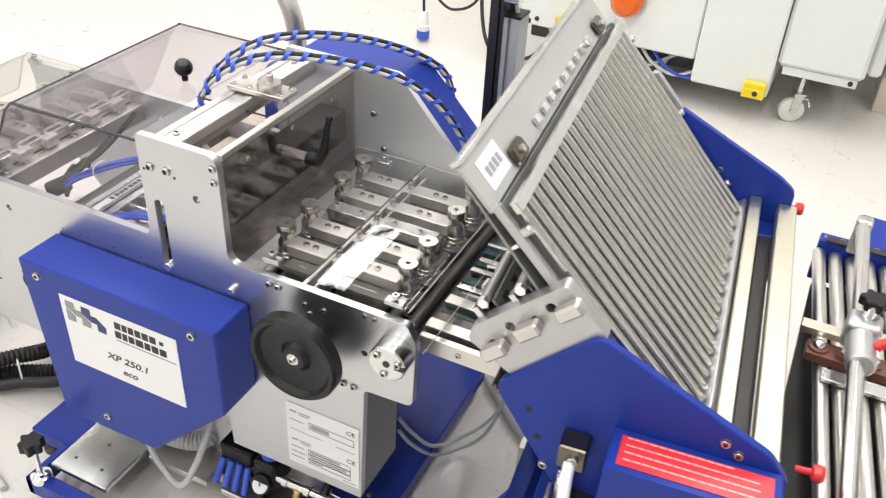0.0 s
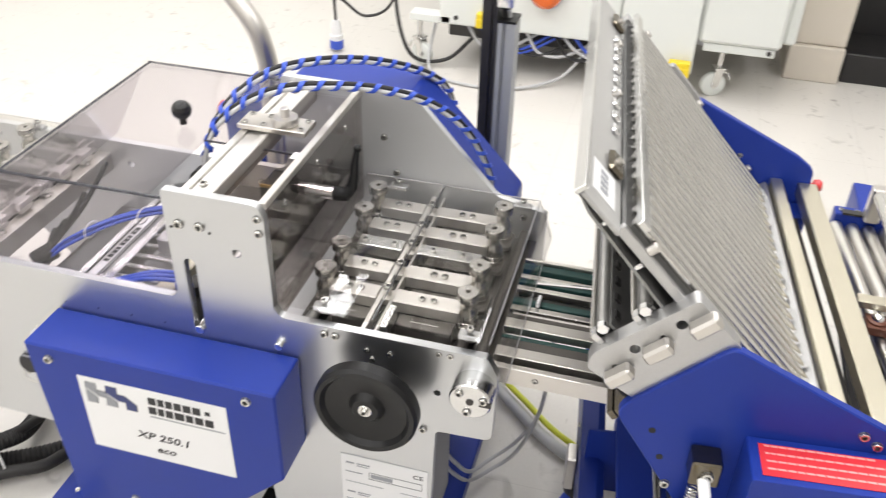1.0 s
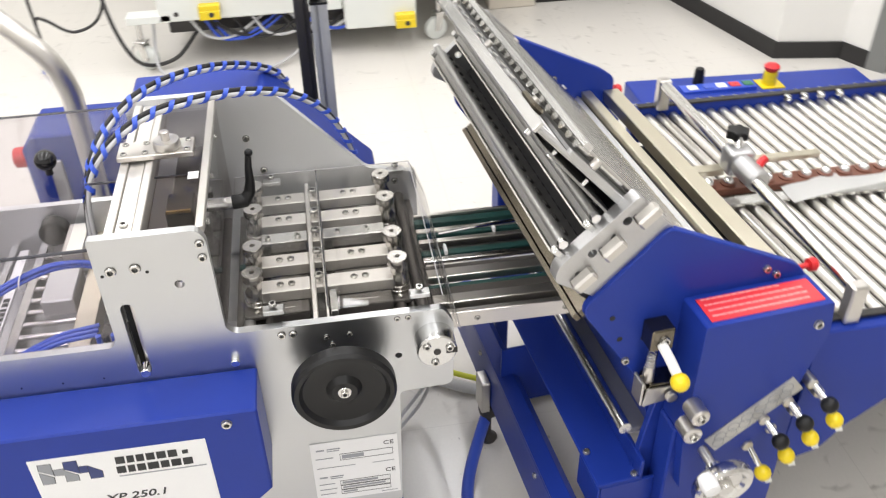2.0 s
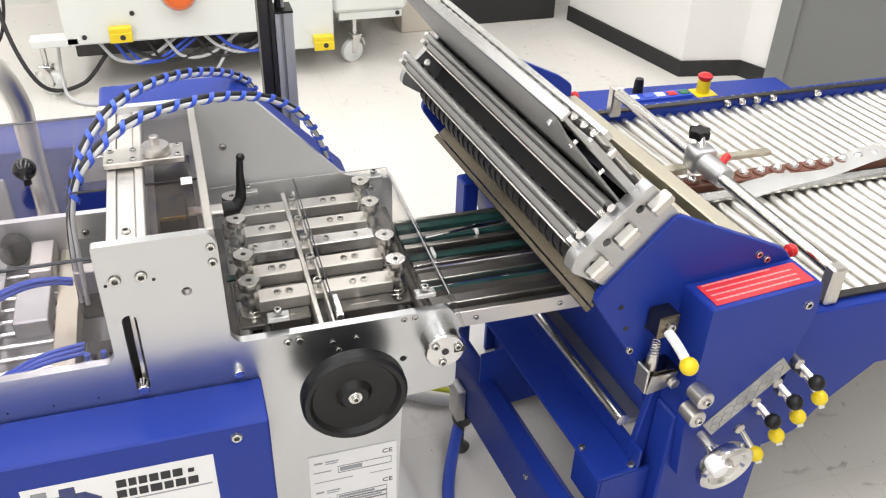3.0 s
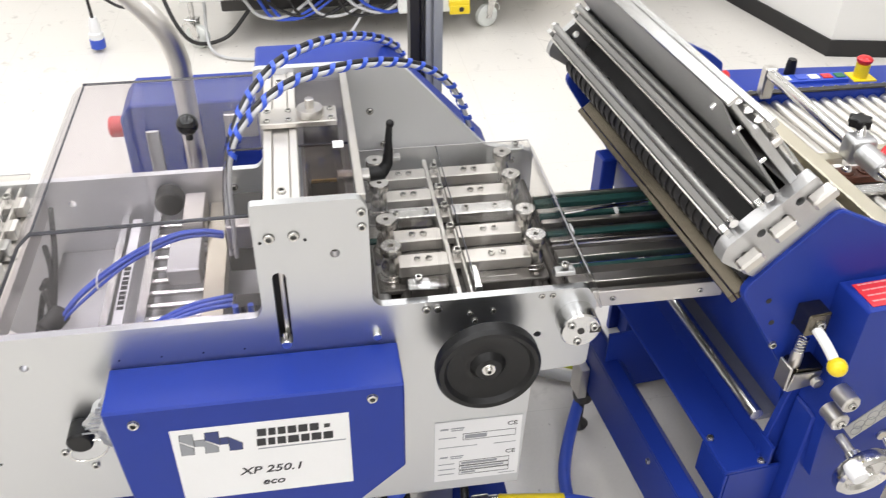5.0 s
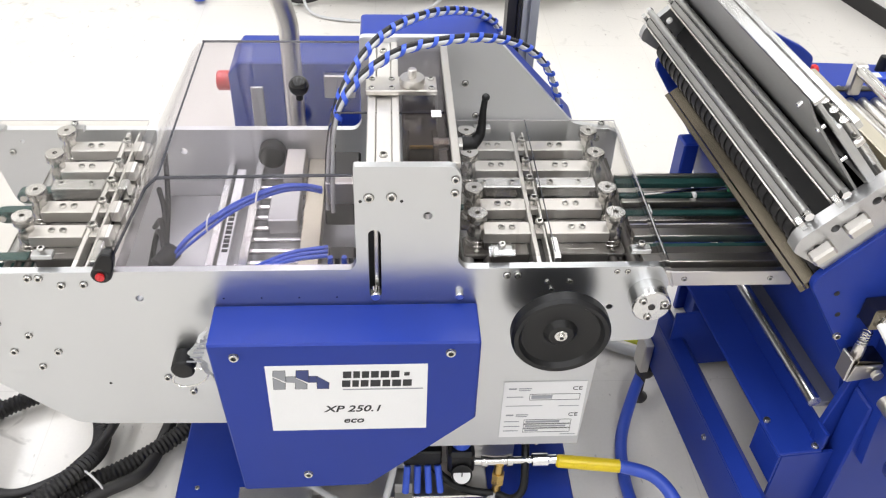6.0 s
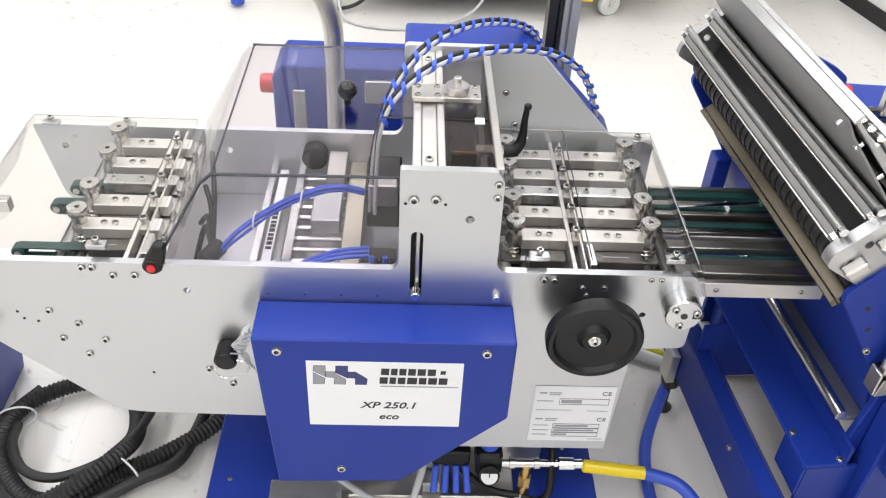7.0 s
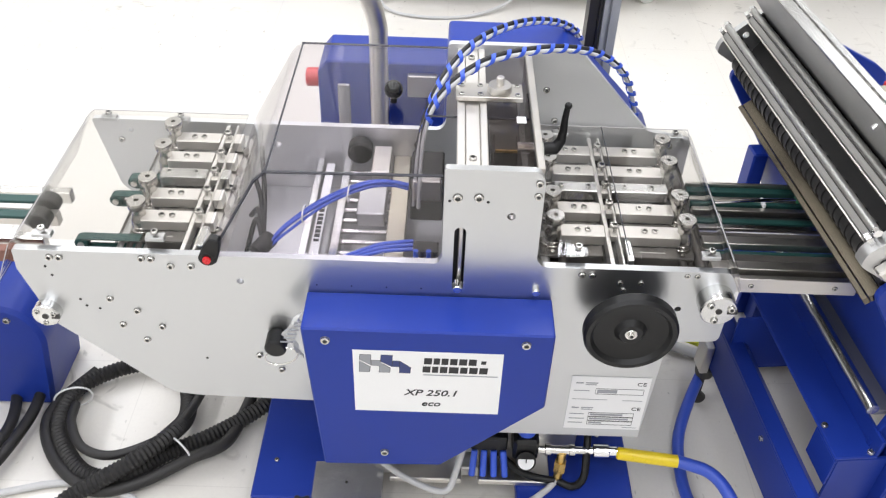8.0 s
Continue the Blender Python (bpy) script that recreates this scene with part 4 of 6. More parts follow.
# ---- the folding machine ----
TURN = radians(5.7)
fold = thing("folding_machine", Matrix.Translation((0.689, -0.084, 0)) @ Matrix.Rotation(TURN, 4, "Z"), "blue folding machine with a raised grey fold plate", "machine")
side = rounded([(0.0, 0.728), (0.198, 0.630), (0.222, 0.60), (0.222, 0.0), (0.01, 0.0), (0.002, 0.29), (0.022, 0.426), (-0.107, 0.622)], [0.012, 0.01, 0.01, 0.0, 0.0, 0.0, 0.006, 0.02])
near = part("side_plate", prism(side, 0.0, 0.012, 0.0015), BLUE, fold, "blue painted side plate")
far_side = rounded([(0.0, 0.728), (0.176, 0.641), (0.204, 0.62), (0.204, 0.0), (0.06, 0.0), (0.06, 0.30), (0.022, 0.426), (-0.107, 0.622)], [0.012, 0.01, 0.01, 0.0, 0.0, 0.0, 0.006, 0.02])
far_plate = part("side_plate", prism(far_side, 0.60, 0.612, 0.0015), BLUE, fold, "blue painted side plate")
for x, z in ((-0.062, 0.60), (-0.048, 0.561), (-0.014, 0.555)):
    part("bore", cyl((x, -0.0006, z), (x, 0.002, z), 0.004, seg=14), RECESS_SHADE, near)
for x, z in ((-0.036, 0.520), (0.166, 0.622), (0.15, 0.634)):
    screw_front(x, 0.0, z, near, SCREW_M6)
for x, z in ((0.05, 0.65), (0.085, 0.635)):
    part("screw", SCREW_M5, None, far_plate, "", Matrix.Translation((x, 0.60, z)) @ FRONT)

# guard box with the red warning label
guard = part("guard_box", prism(rounded([(0.035, 0.612), (0.215, 0.612), (0.222, 0.56), (0.18, 0.40), (0.045, 0.30), (0.035, 0.40)], 0.004), -0.062, -0.0005, 0.003), BLUE, fold, "blue painted guard box")
screw_front(0.199, -0.062, 0.579, guard, SCREW_M8)
red = part("warning_label", box(0.046, 0.206, -0.054, -0.010, 0.6125, 0.6132), RED_LABEL, guard, "red warning label with pale print")
for i in range(4):
    x = 0.052
    while x < (0.19 if i < 3 else 0.165):
        w = 0.004 + 0.0016 * ((int(x * 9000) + i) % 5)
        part("print_block", box(x, x + w, -0.0455 + 0.0105 * i, -0.0430 + 0.0105 * i, 0.6132, 0.6134), PINK_INK, red)
        x += w + 0.0012
part("lower_panel", box(0.03, 0.222, -0.045, -0.0005, 0.02, 0.41, 0.003), BLUE, fold, "blue painted lower panel")

# latch with the yellow-ended lever
latch = part("latch_block", box(-0.018, 0.014, -0.03, -0.0005, 0.555, 0.59, 0.002), DULL_STEEL, fold, "dull steel latch block")
screw_front(0.0, -0.03, 0.572, latch, SCREW_M8)
part("latch_stem", lathe([(0.0, 0), (0.009, 0), (0.009, 0.012), (0.005, 0.016), (0.008, 0.02), (0.008, 0.04), (0.006, 0.05), (0.0, 0.05)], (-0.008, -0.018, 0.473), (-0.008, -0.018, 0.55), 16), NICKEL, latch)
for i in range(5):
    part("spring_turn", tube([(-0.008 + 0.007 * math.cos(a), -0.018 + 0.007 * math.sin(a), 0.518 + 0.005 * i + 0.0008 * a) for a in np.linspace(0, 6.28, 9)], 0.0011, 6, 3), STEEL, latch)
part("latch_base", prism(rounded([(-0.020, 0.460), (0.020, 0.465), (0.028, 0.488), (-0.016, 0.491)], 0.003), -0.034, -0.031, 0.0005), NICKEL, latch)
part("latch_carrier", prism(rounded([(-0.018, 0.466), (0.026, 0.471), (0.030, 0.493), (-0.010, 0.496)], 0.003), -0.030, -0.0005, 0.001), DULL_STEEL, latch)
part("latch_ear", box(-0.024, -0.020, -0.034, -0.008, 0.463, 0.503, 0.001), NICKEL, latch)
part("pivot", cyl((0.018, -0.036, 0.476), (0.018, -0.044, 0.476), 0.008, bevel=0.001), NICKEL, latch)
handle = part("latch_handle", tube([(-0.003, -0.03, 0.566), (-0.001, -0.052, 0.558), (0.001, -0.07, 0.548)], 0.0068, 12, 6), PAPER, latch, "lever wrapped in white tape")
part("ball_knob", ball((0.001, -0.078, 0.544), 0.0125), YELLOW, handle, "yellow ball knob")

# knurled knobs, settings strip, small handwheel and setting levers
for u, z in ((0.036, 0.478), (0.030, 0.446)):
    k = part("knurled_knob", lathe([(0.0, 0), (0.0135, 0), (0.0135, 0.026), (0.0115, 0.028), (0.0, 0.028)], (u, -0.062, z), (u, -1, z), 24), NICKEL, fold, "steel knurled knob")
    screw_front(u, -0.090, z, k, SCREW_M6)
c, s = math.cos(radians(38)), math.sin(radians(38))


def on_strip(a, b):
    """A place on the settings strip: along and across it."""
    return 0.089 + a * c - b * s, 0.371 + a * s + b * c


strip = part("settings_strip", prism([on_strip(0, 0), on_strip(0.148, 0), on_strip(0.148, 0.034), on_strip(0, 0.034)], -0.0635, -0.0622), GREY_METAL, fold, "grey settings strip with printed roller diagrams")
for i in range(6):
    for r, off in ((0.0085, 0.0), (0.0085, 0.008)):
        cx, cz = on_strip(0.012 + 0.0225 * i + off, 0.012 + off * 1.1)
        part("diagram_ring", tube([(cx + r * math.cos(a), -0.0636, cz + r * math.sin(a)) for a in np.linspace(0, 2 * math.pi, 21)], 0.0006, 5, 0), PALE_INK, strip)
hw = part("small_handwheel", lathe([(0.0, 0), (0.012, 0), (0.012, 0.02), (0.03, 0.022), (0.034, 0.018), (0.040, 0.018), (0.043, 0.023), (0.043, 0.034), (0.039, 0.038), (0.032, 0.036), (0.028, 0.031), (0.013, 0.03), (0.011, 0.04), (0.0, 0.04)], (0.07, -0.09, 0.375), (0.075, -1, 0.26), 40), STEEL, fold, "bright aluminium handwheel")
part("wheel_shaft", cyl((0.068, -0.04, 0.382), (0.07, -0.092, 0.375), 0.007), NICKEL, hw)
part("grip", lathe([(0.0, 0), (0.010, 0), (0.0125, 0.01), (0.011, 0.024), (0.0, 0.026)], (0.036, -0.122, 0.402), (0.034, -1, 0.35), 20), WHITE, hw, "white plastic grip")


def setting_lever(u, z, ball_at, mat, reach):
    lev = part("setting_lever", tube([(u, -0.045, z), (u + 0.004, -0.06, z - 0.004), (u + ball_at[0], -0.062 - reach, z + ball_at[1])], 0.0052, 12, 5), CHROME, fold, "chromed setting lever with a ball knob")
    part("ball_knob", ball((u + ball_at[0], -0.064 - reach, z + ball_at[1]), 0.012, 18), mat, lev)
    part("lever_boss", cyl((u, -0.044, z), (u, -0.066, z), 0.0085, bevel=0.001), NICKEL, lev)
    if mat == YELLOW:
        part("paper_flag", prism([(u + ball_at[0] + 0.004, z + ball_at[1] - 0.006), (u + ball_at[0] + 0.016, z + ball_at[1] - 0.012), (u + ball_at[0] + 0.026, z + ball_at[1] - 0.034), (u + ball_at[0] + 0.014, z + ball_at[1] - 0.032)], -0.060 - reach, -0.059 - reach), PAPER, lev)


for i in range(4):
    setting_lever(0.141 + 0.031 * i, 0.365 + 0.027 * i, (0.014, -0.03), YELLOW, 0.028)
for i in range(3):
    setting_lever(0.157 + 0.031 * i, 0.413 + 0.027 * i, (0.010, -0.014), BLACK, 0.03)

# beams across
part("rear_beam", box(0.140, 0.158, 0.013, 0.599, 0.552, 0.602, 0.0015), BEAM, fold, "champagne anodised aluminium beam")
part("front_beam", box(0.184, 0.213, -0.002, 0.599, 0.575, 0.598, 0.0015), BEAM, fold, "champagne anodised aluminium beam")
part("beam_gutter", box(0.165, 0.186, 0.013, 0.599, 0.54, 0.556, 0.001), DARK, fold)
for v, u in ((0.040, 0.253), (0.61, 0.216)):
    knob = part("red_knob", lathe([(0.0, 0), (0.004, 0), (0.004, 0.016), (0.0095, 0.018), (0.0105, 0.026), (0.008, 0.03), (0.0, 0.03)], (u - 0.022, v, 0.588), (u, v, 0.589), 20), RED, fold, "red plastic knob")

# ---- the fold plate: rods on a sloping sheet ----
SLOPE = Vector((0.678, 0, -0.735))
RISE = Vector((0.735, 0, 0.678))
TOPPT = Vector((-0.166, 0, 0.889))


def on_plate(s, n, v=0.0):
    """A place on the fold plate: down the slope, off its face, and across."""
    p = TOPPT + SLOPE * s + RISE * n
    return Vector((p.x, v, p.z))


def plate_bar(s0, s1, n0, n1, v0, v1, bevel=0.0):
    bm = box(s0, s1, v0, v1, n0, n1, bevel)
    m = Matrix((SLOPE, Vector((0, 1, 0)), RISE)).transposed().to_4x4()
    m.translation = TOPPT
    bmesh.ops.transform(bm, matrix=m, verts=bm.verts)
    return bm


fold_plate = part("fold_plate", plate_bar(0.063, 0.422, -0.006, -0.002, 0.026, 0.592), SHEET_GREY, fold, "grey sheet-metal fold plate with steel rods")
for i in range(25):
    v = 0.040 + 0.542 * i / 24
    part("rod", cyl(on_plate(0.07, 0.007, v), on_plate(0.418 - (0.003 if i % 2 else 0), 0.007, v), 0.0062, seg=12), STEEL, fold_plate)
part("plate_end_rail", plate_bar(0.0025, 0.062, -0.0115, -0.0065, 0.014, 0.600, 0.001), LIGHT_SHEET, fold)
part("plate_top_lip", plate_bar(-0.004, 0.002, -0.014, 0.000, 0.012, 0.606, 0.001), EDGE, fold)
part("under_sheet", prism([tuple(on_plate(q, n).xz) for q, n in ((0.0, -0.0145), (0.03, -0.022), (0.19, -0.030), (0.19, -0.027), (0.03, -0.019), (0.004, -0.0145))], 0.024, 0.594), SATIN_GREY, fold, "dull grey sheet under the fold plate")
for q, v in ((0.02, 0.05), (0.05, 0.03), (0.11, 0.028)):
    part("sheet_bolt", cyl(on_plate(q, -0.026, v), on_plate(q, -0.014, v), 0.0035, seg=12, bevel=0.001), CHROME, fold)
part("rod_strip", plate_bar(0.064, 0.078, 0.010, 0.018, 0.02, 0.598, 0.001), EDGE, fold, "light aluminium strip over the rod ends")
for i in range(9):
    v = 0.20 + 0.034 * i
    part("slot_cap", plate_bar(0.040, 0.052, -0.0063, -0.001, v, v + 0.018, 0.002), CHROME, fold)
part("sticker", plate_bar(0.014, 0.05, -0.0063, -0.0057, 0.04, 0.10), WHITE, fold, "white sticker")
for j in range(4):
    part("print_block", plate_bar(0.026, 0.038, -0.0057, -0.0053, 0.05 + 0.011 * j, 0.058 + 0.011 * j), PALE_INK, fold)
for v in (0.125, 0.545):
    clip = part("slot_clamp", plate_bar(0.034, 0.058, -0.0063, 0.002, v - 0.02, v + 0.02, 0.004), DULL_STEEL, fold, "dark oblong clamp")
    part("clamp_screw", cyl(on_plate(0.046, 0.002, v), on_plate(0.046, 0.006, v), 0.005, seg=14), NICKEL, clip)
for v in (0.30, 0.46):
    part("clip_bolt", cyl(on_plate(0.045, -0.0065, v), on_plate(0.045, 0.004, v), 0.005, seg=14, bevel=0.001), DARK if v < 0.2 else NICKEL, fold)
for v0, v1, n1 in ((0.022, 0.030, -0.001), (0.588, 0.612, 0.004)):
    part("plate_side_rail", plate_bar(0.06, 0.42, -0.012, n1, v0, v1, 0.001), GREY_METAL, fold)
    for sd in (0.1, 0.24, 0.38):
        part("side_bolt", cyl(on_plate(sd, n1, v0 + 0.004), on_plate(sd, n1 + 0.012, v0 + 0.004), 0.0055, seg=16, bevel=0.001), NICKEL, fold)
part("plate_stop", plate_bar(0.419, 0.427, -0.012, 0.020, 0.02, 0.598, 0.001), GREY_METAL, fold)

# grey brackets that carry the deflector bars
for v0, v1 in ((-0.006, 0.014), (0.585, 0.599)):
    bracket = part("bracket", prism(rounded([(-0.043, 0.778), (-0.139, 0.692), (-0.142, 0.672), (-0.086, 0.636), (0.01, 0.722)], [0.006, 0.012, 0.006, 0.004, 0.006]), v0 + 0.012, v1 + 0.012, 0.0015, [ring(-0.055, 0.745, 0.006), ring(-0.096, 0.706, 0.006), ring(-0.07, 0.725, 0.004), ring(-0.112, 0.678, 0.004)]), GREY_METAL, fold, "grey cast bracket with clamp blocks")
    if v0 < 0.1:
        for u, z in ((-0.034, 0.755), (-0.074, 0.715), (-0.108, 0.675)):
            bm = box(-0.016, 0.016, -0.014, 0.004, -0.008, 0.008, 0.003)
            bmesh.ops.transform(bm, matrix=Matrix.Translation((u, v0 + 0.008, z)) @ Matrix.Rotation(radians(-42), 4, "Y"), verts=bm.verts)
            block = part("clamp_block", bm, NICKEL, bracket)
            part("clamp_screw", cyl((u - 0.01, v0 + 0.014, z - 0.006), (u - 0.01, v0 + 0.002, z - 0.006), 0.0045, seg=14), DARK, bracket)


def deflector(u, z, length):
    """A fold-plate layer seen on its upper edge: a round steel bar, a flat guide sheet beside it and a thin bright lip."""
    def strip(pts, v0=0.028, v1=0.60):
        return prism([(u + (SLOPE * q + RISE * n).x, z + (SLOPE * q + RISE * n).z) for q, n in pts], v0, v1)
    d = part("deflector", strip([(0.003, -0.0045), (0.006, -0.0135), (0.012, -0.0145), (length, -0.0145), (length, -0.0045)]), GUIDE, fold, "grey sheet-metal deflector with a round steel edge")
    part("deflector_edge", cyl((u, 0.022, z + 0.004), (u, 0.602, z + 0.004), 0.0058, seg=18), GUIDE, d, "round satin steel edge")
    part("deflector_groove", strip([(0.0015, -0.0045), (0.0045, -0.0045), (0.0045, -0.0025), (0.0015, -0.0025)], 0.03, 0.598), DARK, d)
    part("deflector_lip", strip([(0.001, -0.0170), (0.001, -0.0148), (0.03, -0.0148), (0.03, -0.0170)]), NICKEL, d)
    part("deflector_back", strip([(0.002, 0.0045), (0.004, 0.0075), (length, 0.0075), (length, 0.0045)]), SHEET_GREY, d)
    for v in (0.014, 0.602):
        part("edge_nut", cyl((u, v, z + 0.004), (u, v + 0.008, z + 0.004), 0.0065, seg=6), CHROME, d)
        part("edge_block", strip([(-0.003, -0.013), (-0.003, -0.006), (0.012, -0.006), (0.012, -0.013)], v, v + 0.012), EDGE, d)
    for i in range(18):
        v = 0.045 + 0.031 * i
        part("edge_clip", strip([(0.010, 0.0075), (0.010, 0.0105), (0.018, 0.0105), (0.018, 0.0075)], v, v + 0.012), DARK, d)


deflector(-0.131, 0.716, 0.075)
deflector(-0.092, 0.746, 0.085)
# black filler block: the shade between the rollers, put in as colour
part("roller_well", prism([(-0.098, 0.640), (-0.075, 0.600), (-0.02, 0.60), (-0.005, 0.70), (-0.03, 0.725), (-0.06, 0.705)], 0.016, 0.596), RECESS_SHADE, fold, "black block standing for the shade between the rollers")
for u, z, mat in ((-0.086, 0.650, RUBBER), (-0.058, 0.655, RUBBER), (-0.02, 0.615, RUBBER), (0.022, 0.575, DARK)):
    roll = part("fold_roller", cyl((u, 0.014, z), (u, 0.598, z), 0.022, seg=24), mat, fold)
    for i in range(28):
        part("roller_ring", cyl((u, 0.03 + 0.020 * i, z), (u, 0.040 + 0.020 * i, z), 0.0242, seg=18), RUBBER, roll)
band = box(-0.004, 0.015, 0.013, 0.52, -0.006, 0.006, 0.001)
bmesh.ops.transform(band, matrix=Matrix.Translation((-0.098, 0, 0.606)) @ Matrix.Rotation(radians(-38), 4, "Y"), verts=band.verts)
part("infeed_bar", band, DULL_STEEL, fold, "polished steel infeed bar")
edge = box(-0.013, -0.0045, 0.013, 0.52, -0.006, 0.007, 0.001)
bmesh.ops.transform(edge, matrix=Matrix.Translation((-0.098, 0, 0.606)) @ Matrix.Rotation(radians(-38), 4, "Y"), verts=edge.verts)
part("infeed_edge", edge, DULL_STEEL, fold)
lip = box(-0.006, 0.006, 0.013, 0.52, -0.012, 0.012, 0.001)
bmesh.ops.transform(lip, matrix=Matrix.Translation((-0.070, 0, 0.634)) @ Matrix.Rotation(radians(-38), 4, "Y"), verts=lip.verts)
part("infeed_lip", lip, DARK, fold)

# lower frame
part("cross_beam", prism(rounded([(-0.110, 0.213), (-0.110, 0.219), (-0.082, 0.222), (-0.070, 0.212), (-0.070, 0.17), (-0.076, 0.17), (-0.076, 0.21)], 0.001), -0.30, 0.58), BLUE, fold, "blue painted cross beam")
part("cross_beam_web", box(-0.110, -0.104, -0.30, 0.58, 0.11, 0.2125, 0.001), BLUE, fold)
part("lower_cover", box(-0.061, 0.010, -0.02, 0.59, 0.283, 0.290, 0.002), BLUE, fold, "blue painted lower cover")
part("lower_cover_web", box(0.004, 0.010, -0.02, 0.59, 0.2905, 0.325, 0.001), BLUE, fold)
part("lower_cover_web", box(-0.061, -0.056, -0.02, 0.05, 0.22, 0.2828, 0.001), BLUE, fold)
for q, v in ((-0.052, 0.045), (0.0, -0.012)):
    screw_top(q, v, 0.290, fold, SCREW_M6)
part("lower_cover_front", box(-0.0555, 0.03, -0.02, -0.014, 0.08, 0.2828, 0.001), BLUE, fold)
part("end_wall", box(-0.1035, 0.058, 0.30, 0.306, 0.147, 0.2825, 0.001), BLUE, fold)
part("foot_bracket", box(-0.128, -0.111, 0.335, 0.375, 0.095, 0.17, 0.002), NICKEL, fold)
part("flat_bar", box(-0.006, 0.03, 0.013, 0.599, 0.352, 0.362, 0.001), SHEET_GREY, fold)
part("round_bar", cyl((-0.012, 0.012, 0.366), (-0.012, 0.60, 0.366), 0.010, seg=20), STEEL, fold, "round steel bar")
part("inner_cover", prism([(0.031, 0.34), (0.05, 0.34), (-0.005, 0.56), (-0.025, 0.56)], 0.013, 0.599), BLUE, fold, "blue painted inner cover")
foot = part("frame_foot", lathe([(0.0, 0), (0.016, 0), (0.018, 0.006), (0.008, 0.016), (0.006, 0.02), (0.006, 0.07), (0.018, 0.075), (0.02, 0.085), (0.02, 0.10), (0.0, 0.10)], (-0.108, 0.355, 0.0), (-0.108, 0.355, 1), 20), DARK, fold, "levelling foot with a rubber pad")
for sx, sy in ((0.0, 0.0), (0.03, -0.2)):
    part("foot_clamp", ball((-0.10 + sx * 0.3, 0.345 + sy * 0.1, 0.105), 0.015, 16), BLACK, foot)
for v in (0.1, 0.4):
    part("screw", SCREW_M6, None, fold, "", Matrix.Translation((-0.110, v, 0.19)) @ Euler((0, radians(-90), 0)).to_matrix().to_4x4())
part("far_leg", box(-0.03, 0.0, 0.56, 0.60, 0.0, 0.47, 0.003), BLUE, fold)
part("far_leg_plate", box(0.08, 0.2, 0.555, 0.60, 0.0, 0.56, 0.003), BLUE, fold)

# ---- belts between the two machines ----
link = thing("transfer_conveyor", Matrix.Translation((0.42, 0, 0)), "transfer conveyor with green belts and steel rails", "conveyor")
for y, w, mat, z0, z1 in ((0.284, 0.006, NICKEL, 0.515, 0.532), (0.272, 0.015, TEAL, 0.515, 0.527), (0.254, 0.010, NICKEL, 0.512, 0.522), (0.236, 0.009, TEAL, 0.515, 0.526), (0.222, 0.010, NICKEL, 0.512, 0.524), (0.205, 0.011, DARK, 0.50, 0.516), (0.190, 0.012, TEAL, 0.513, 0.524), (0.174, 0.011, STEEL, 0.512, 0.524), (0.156, 0.013, BROWN_STEEL, 0.512, 0.520), (0.136, 0.020, NICKEL, 0.512, 0.526), (0.116, 0.008, TEAL, 0.506, 0.517), (0.098, 0.018, BROWN_STEEL, 0.51, 0.521), (0.074, 0.020, NICKEL, 0.504, 0.527)):
    part("belt" if mat == TEAL else "guide_rail", box(0.0, 0.235, y - w / 2, y + w / 2, z0, z1, 0.001), mat, link)
# black strips below the belts paint the shade of the gaps
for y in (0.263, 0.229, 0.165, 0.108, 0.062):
    part("dark_gap", box(0.0, 0.235, y - 0.008, y + 0.008, 0.492, 0.503), RECESS_SHADE, link)
part("front_profile", box(0.0, 0.225, 0.046, 0.056, 0.494, 0.522, 0.001), NICKEL, link, "pale metal front profile")
for x in (0.06, 0.19):
    screw_front(x, 0.046, 0.508, link, SCREW_M5)
for x, y in ((0.035, 0.19), (0.12, 0.236)):
    part("belt_clip", box(x, x + 0.005, y - 0.011, y + 0.011, 0.524, 0.532, 0.001), WHITE, link)
part("sensor_rod", tube([(0.03, 0.21, 0.545), (0.1, 0.215, 0.548), (0.18, 0.225, 0.545)], 0.003, 8, 6), CHROME, link)
part("sensor", box(0.17, 0.2, 0.218, 0.234, 0.54, 0.552, 0.002), GREEN, link)


# ---- the roller table behind the folding machine ----
table = thing("roller_table", Matrix.Identity(4), "blue alignment table with polished steel rollers", "table")
part("far_rim", box(0.89, 1.74, 0.565, 0.592, 0.455, 0.533, 0.002), BLUE, table, "blue painted side rim")
part("near_rim", box(0.925, 1.78, -0.095, -0.068, 0.40, 0.530, 0.002), BLUE, table, "blue painted side rim")
for y in (0.5655, -0.0755):
    part("bearing_strip", box(0.90, 1.74, y - 0.003, y + 0.01, 0.5335, 0.537), DARK, table)
PITCH = 0.0256
rb = cyl((0, 0, 0), (0.075, -0.628, 0), 0.0102, seg=18)
roller = mesh_of("roller", rb, ROLLER)
for i in range(32):
    part("roller", roller, None, table, "", Matrix.Translation((0.895 + PITCH * i, 0.562, 0.5106)))
for i in range(32):
    part("bearing_screw", SCREW_M5, None, table, "", Matrix.Translation((0.90 + PITCH * i, 0.579, 0.533)))
# black sheet added under the rollers to darken the gaps between them
part("under_tray", box(0.90, 1.76, -0.065, 0.562, 0.44, 0.45), RECESS_SHADE, table)
for x, y in ((1.66, -0.06), (1.66, 0.5), (1.0, 0.5)):
    part("table_leg", box(x, x + 0.05, y, y + 0.05, 0.0, 0.455, 0.003), BLUE, table)
part("near_apron", prism(rounded([(0.925, 0.40), (1.10, 0.40), (1.02, 0.33), (0.985, 0.28), (0.925, 0.26)], 0.01), -0.092, -0.072, 0.002), BLUE, table)

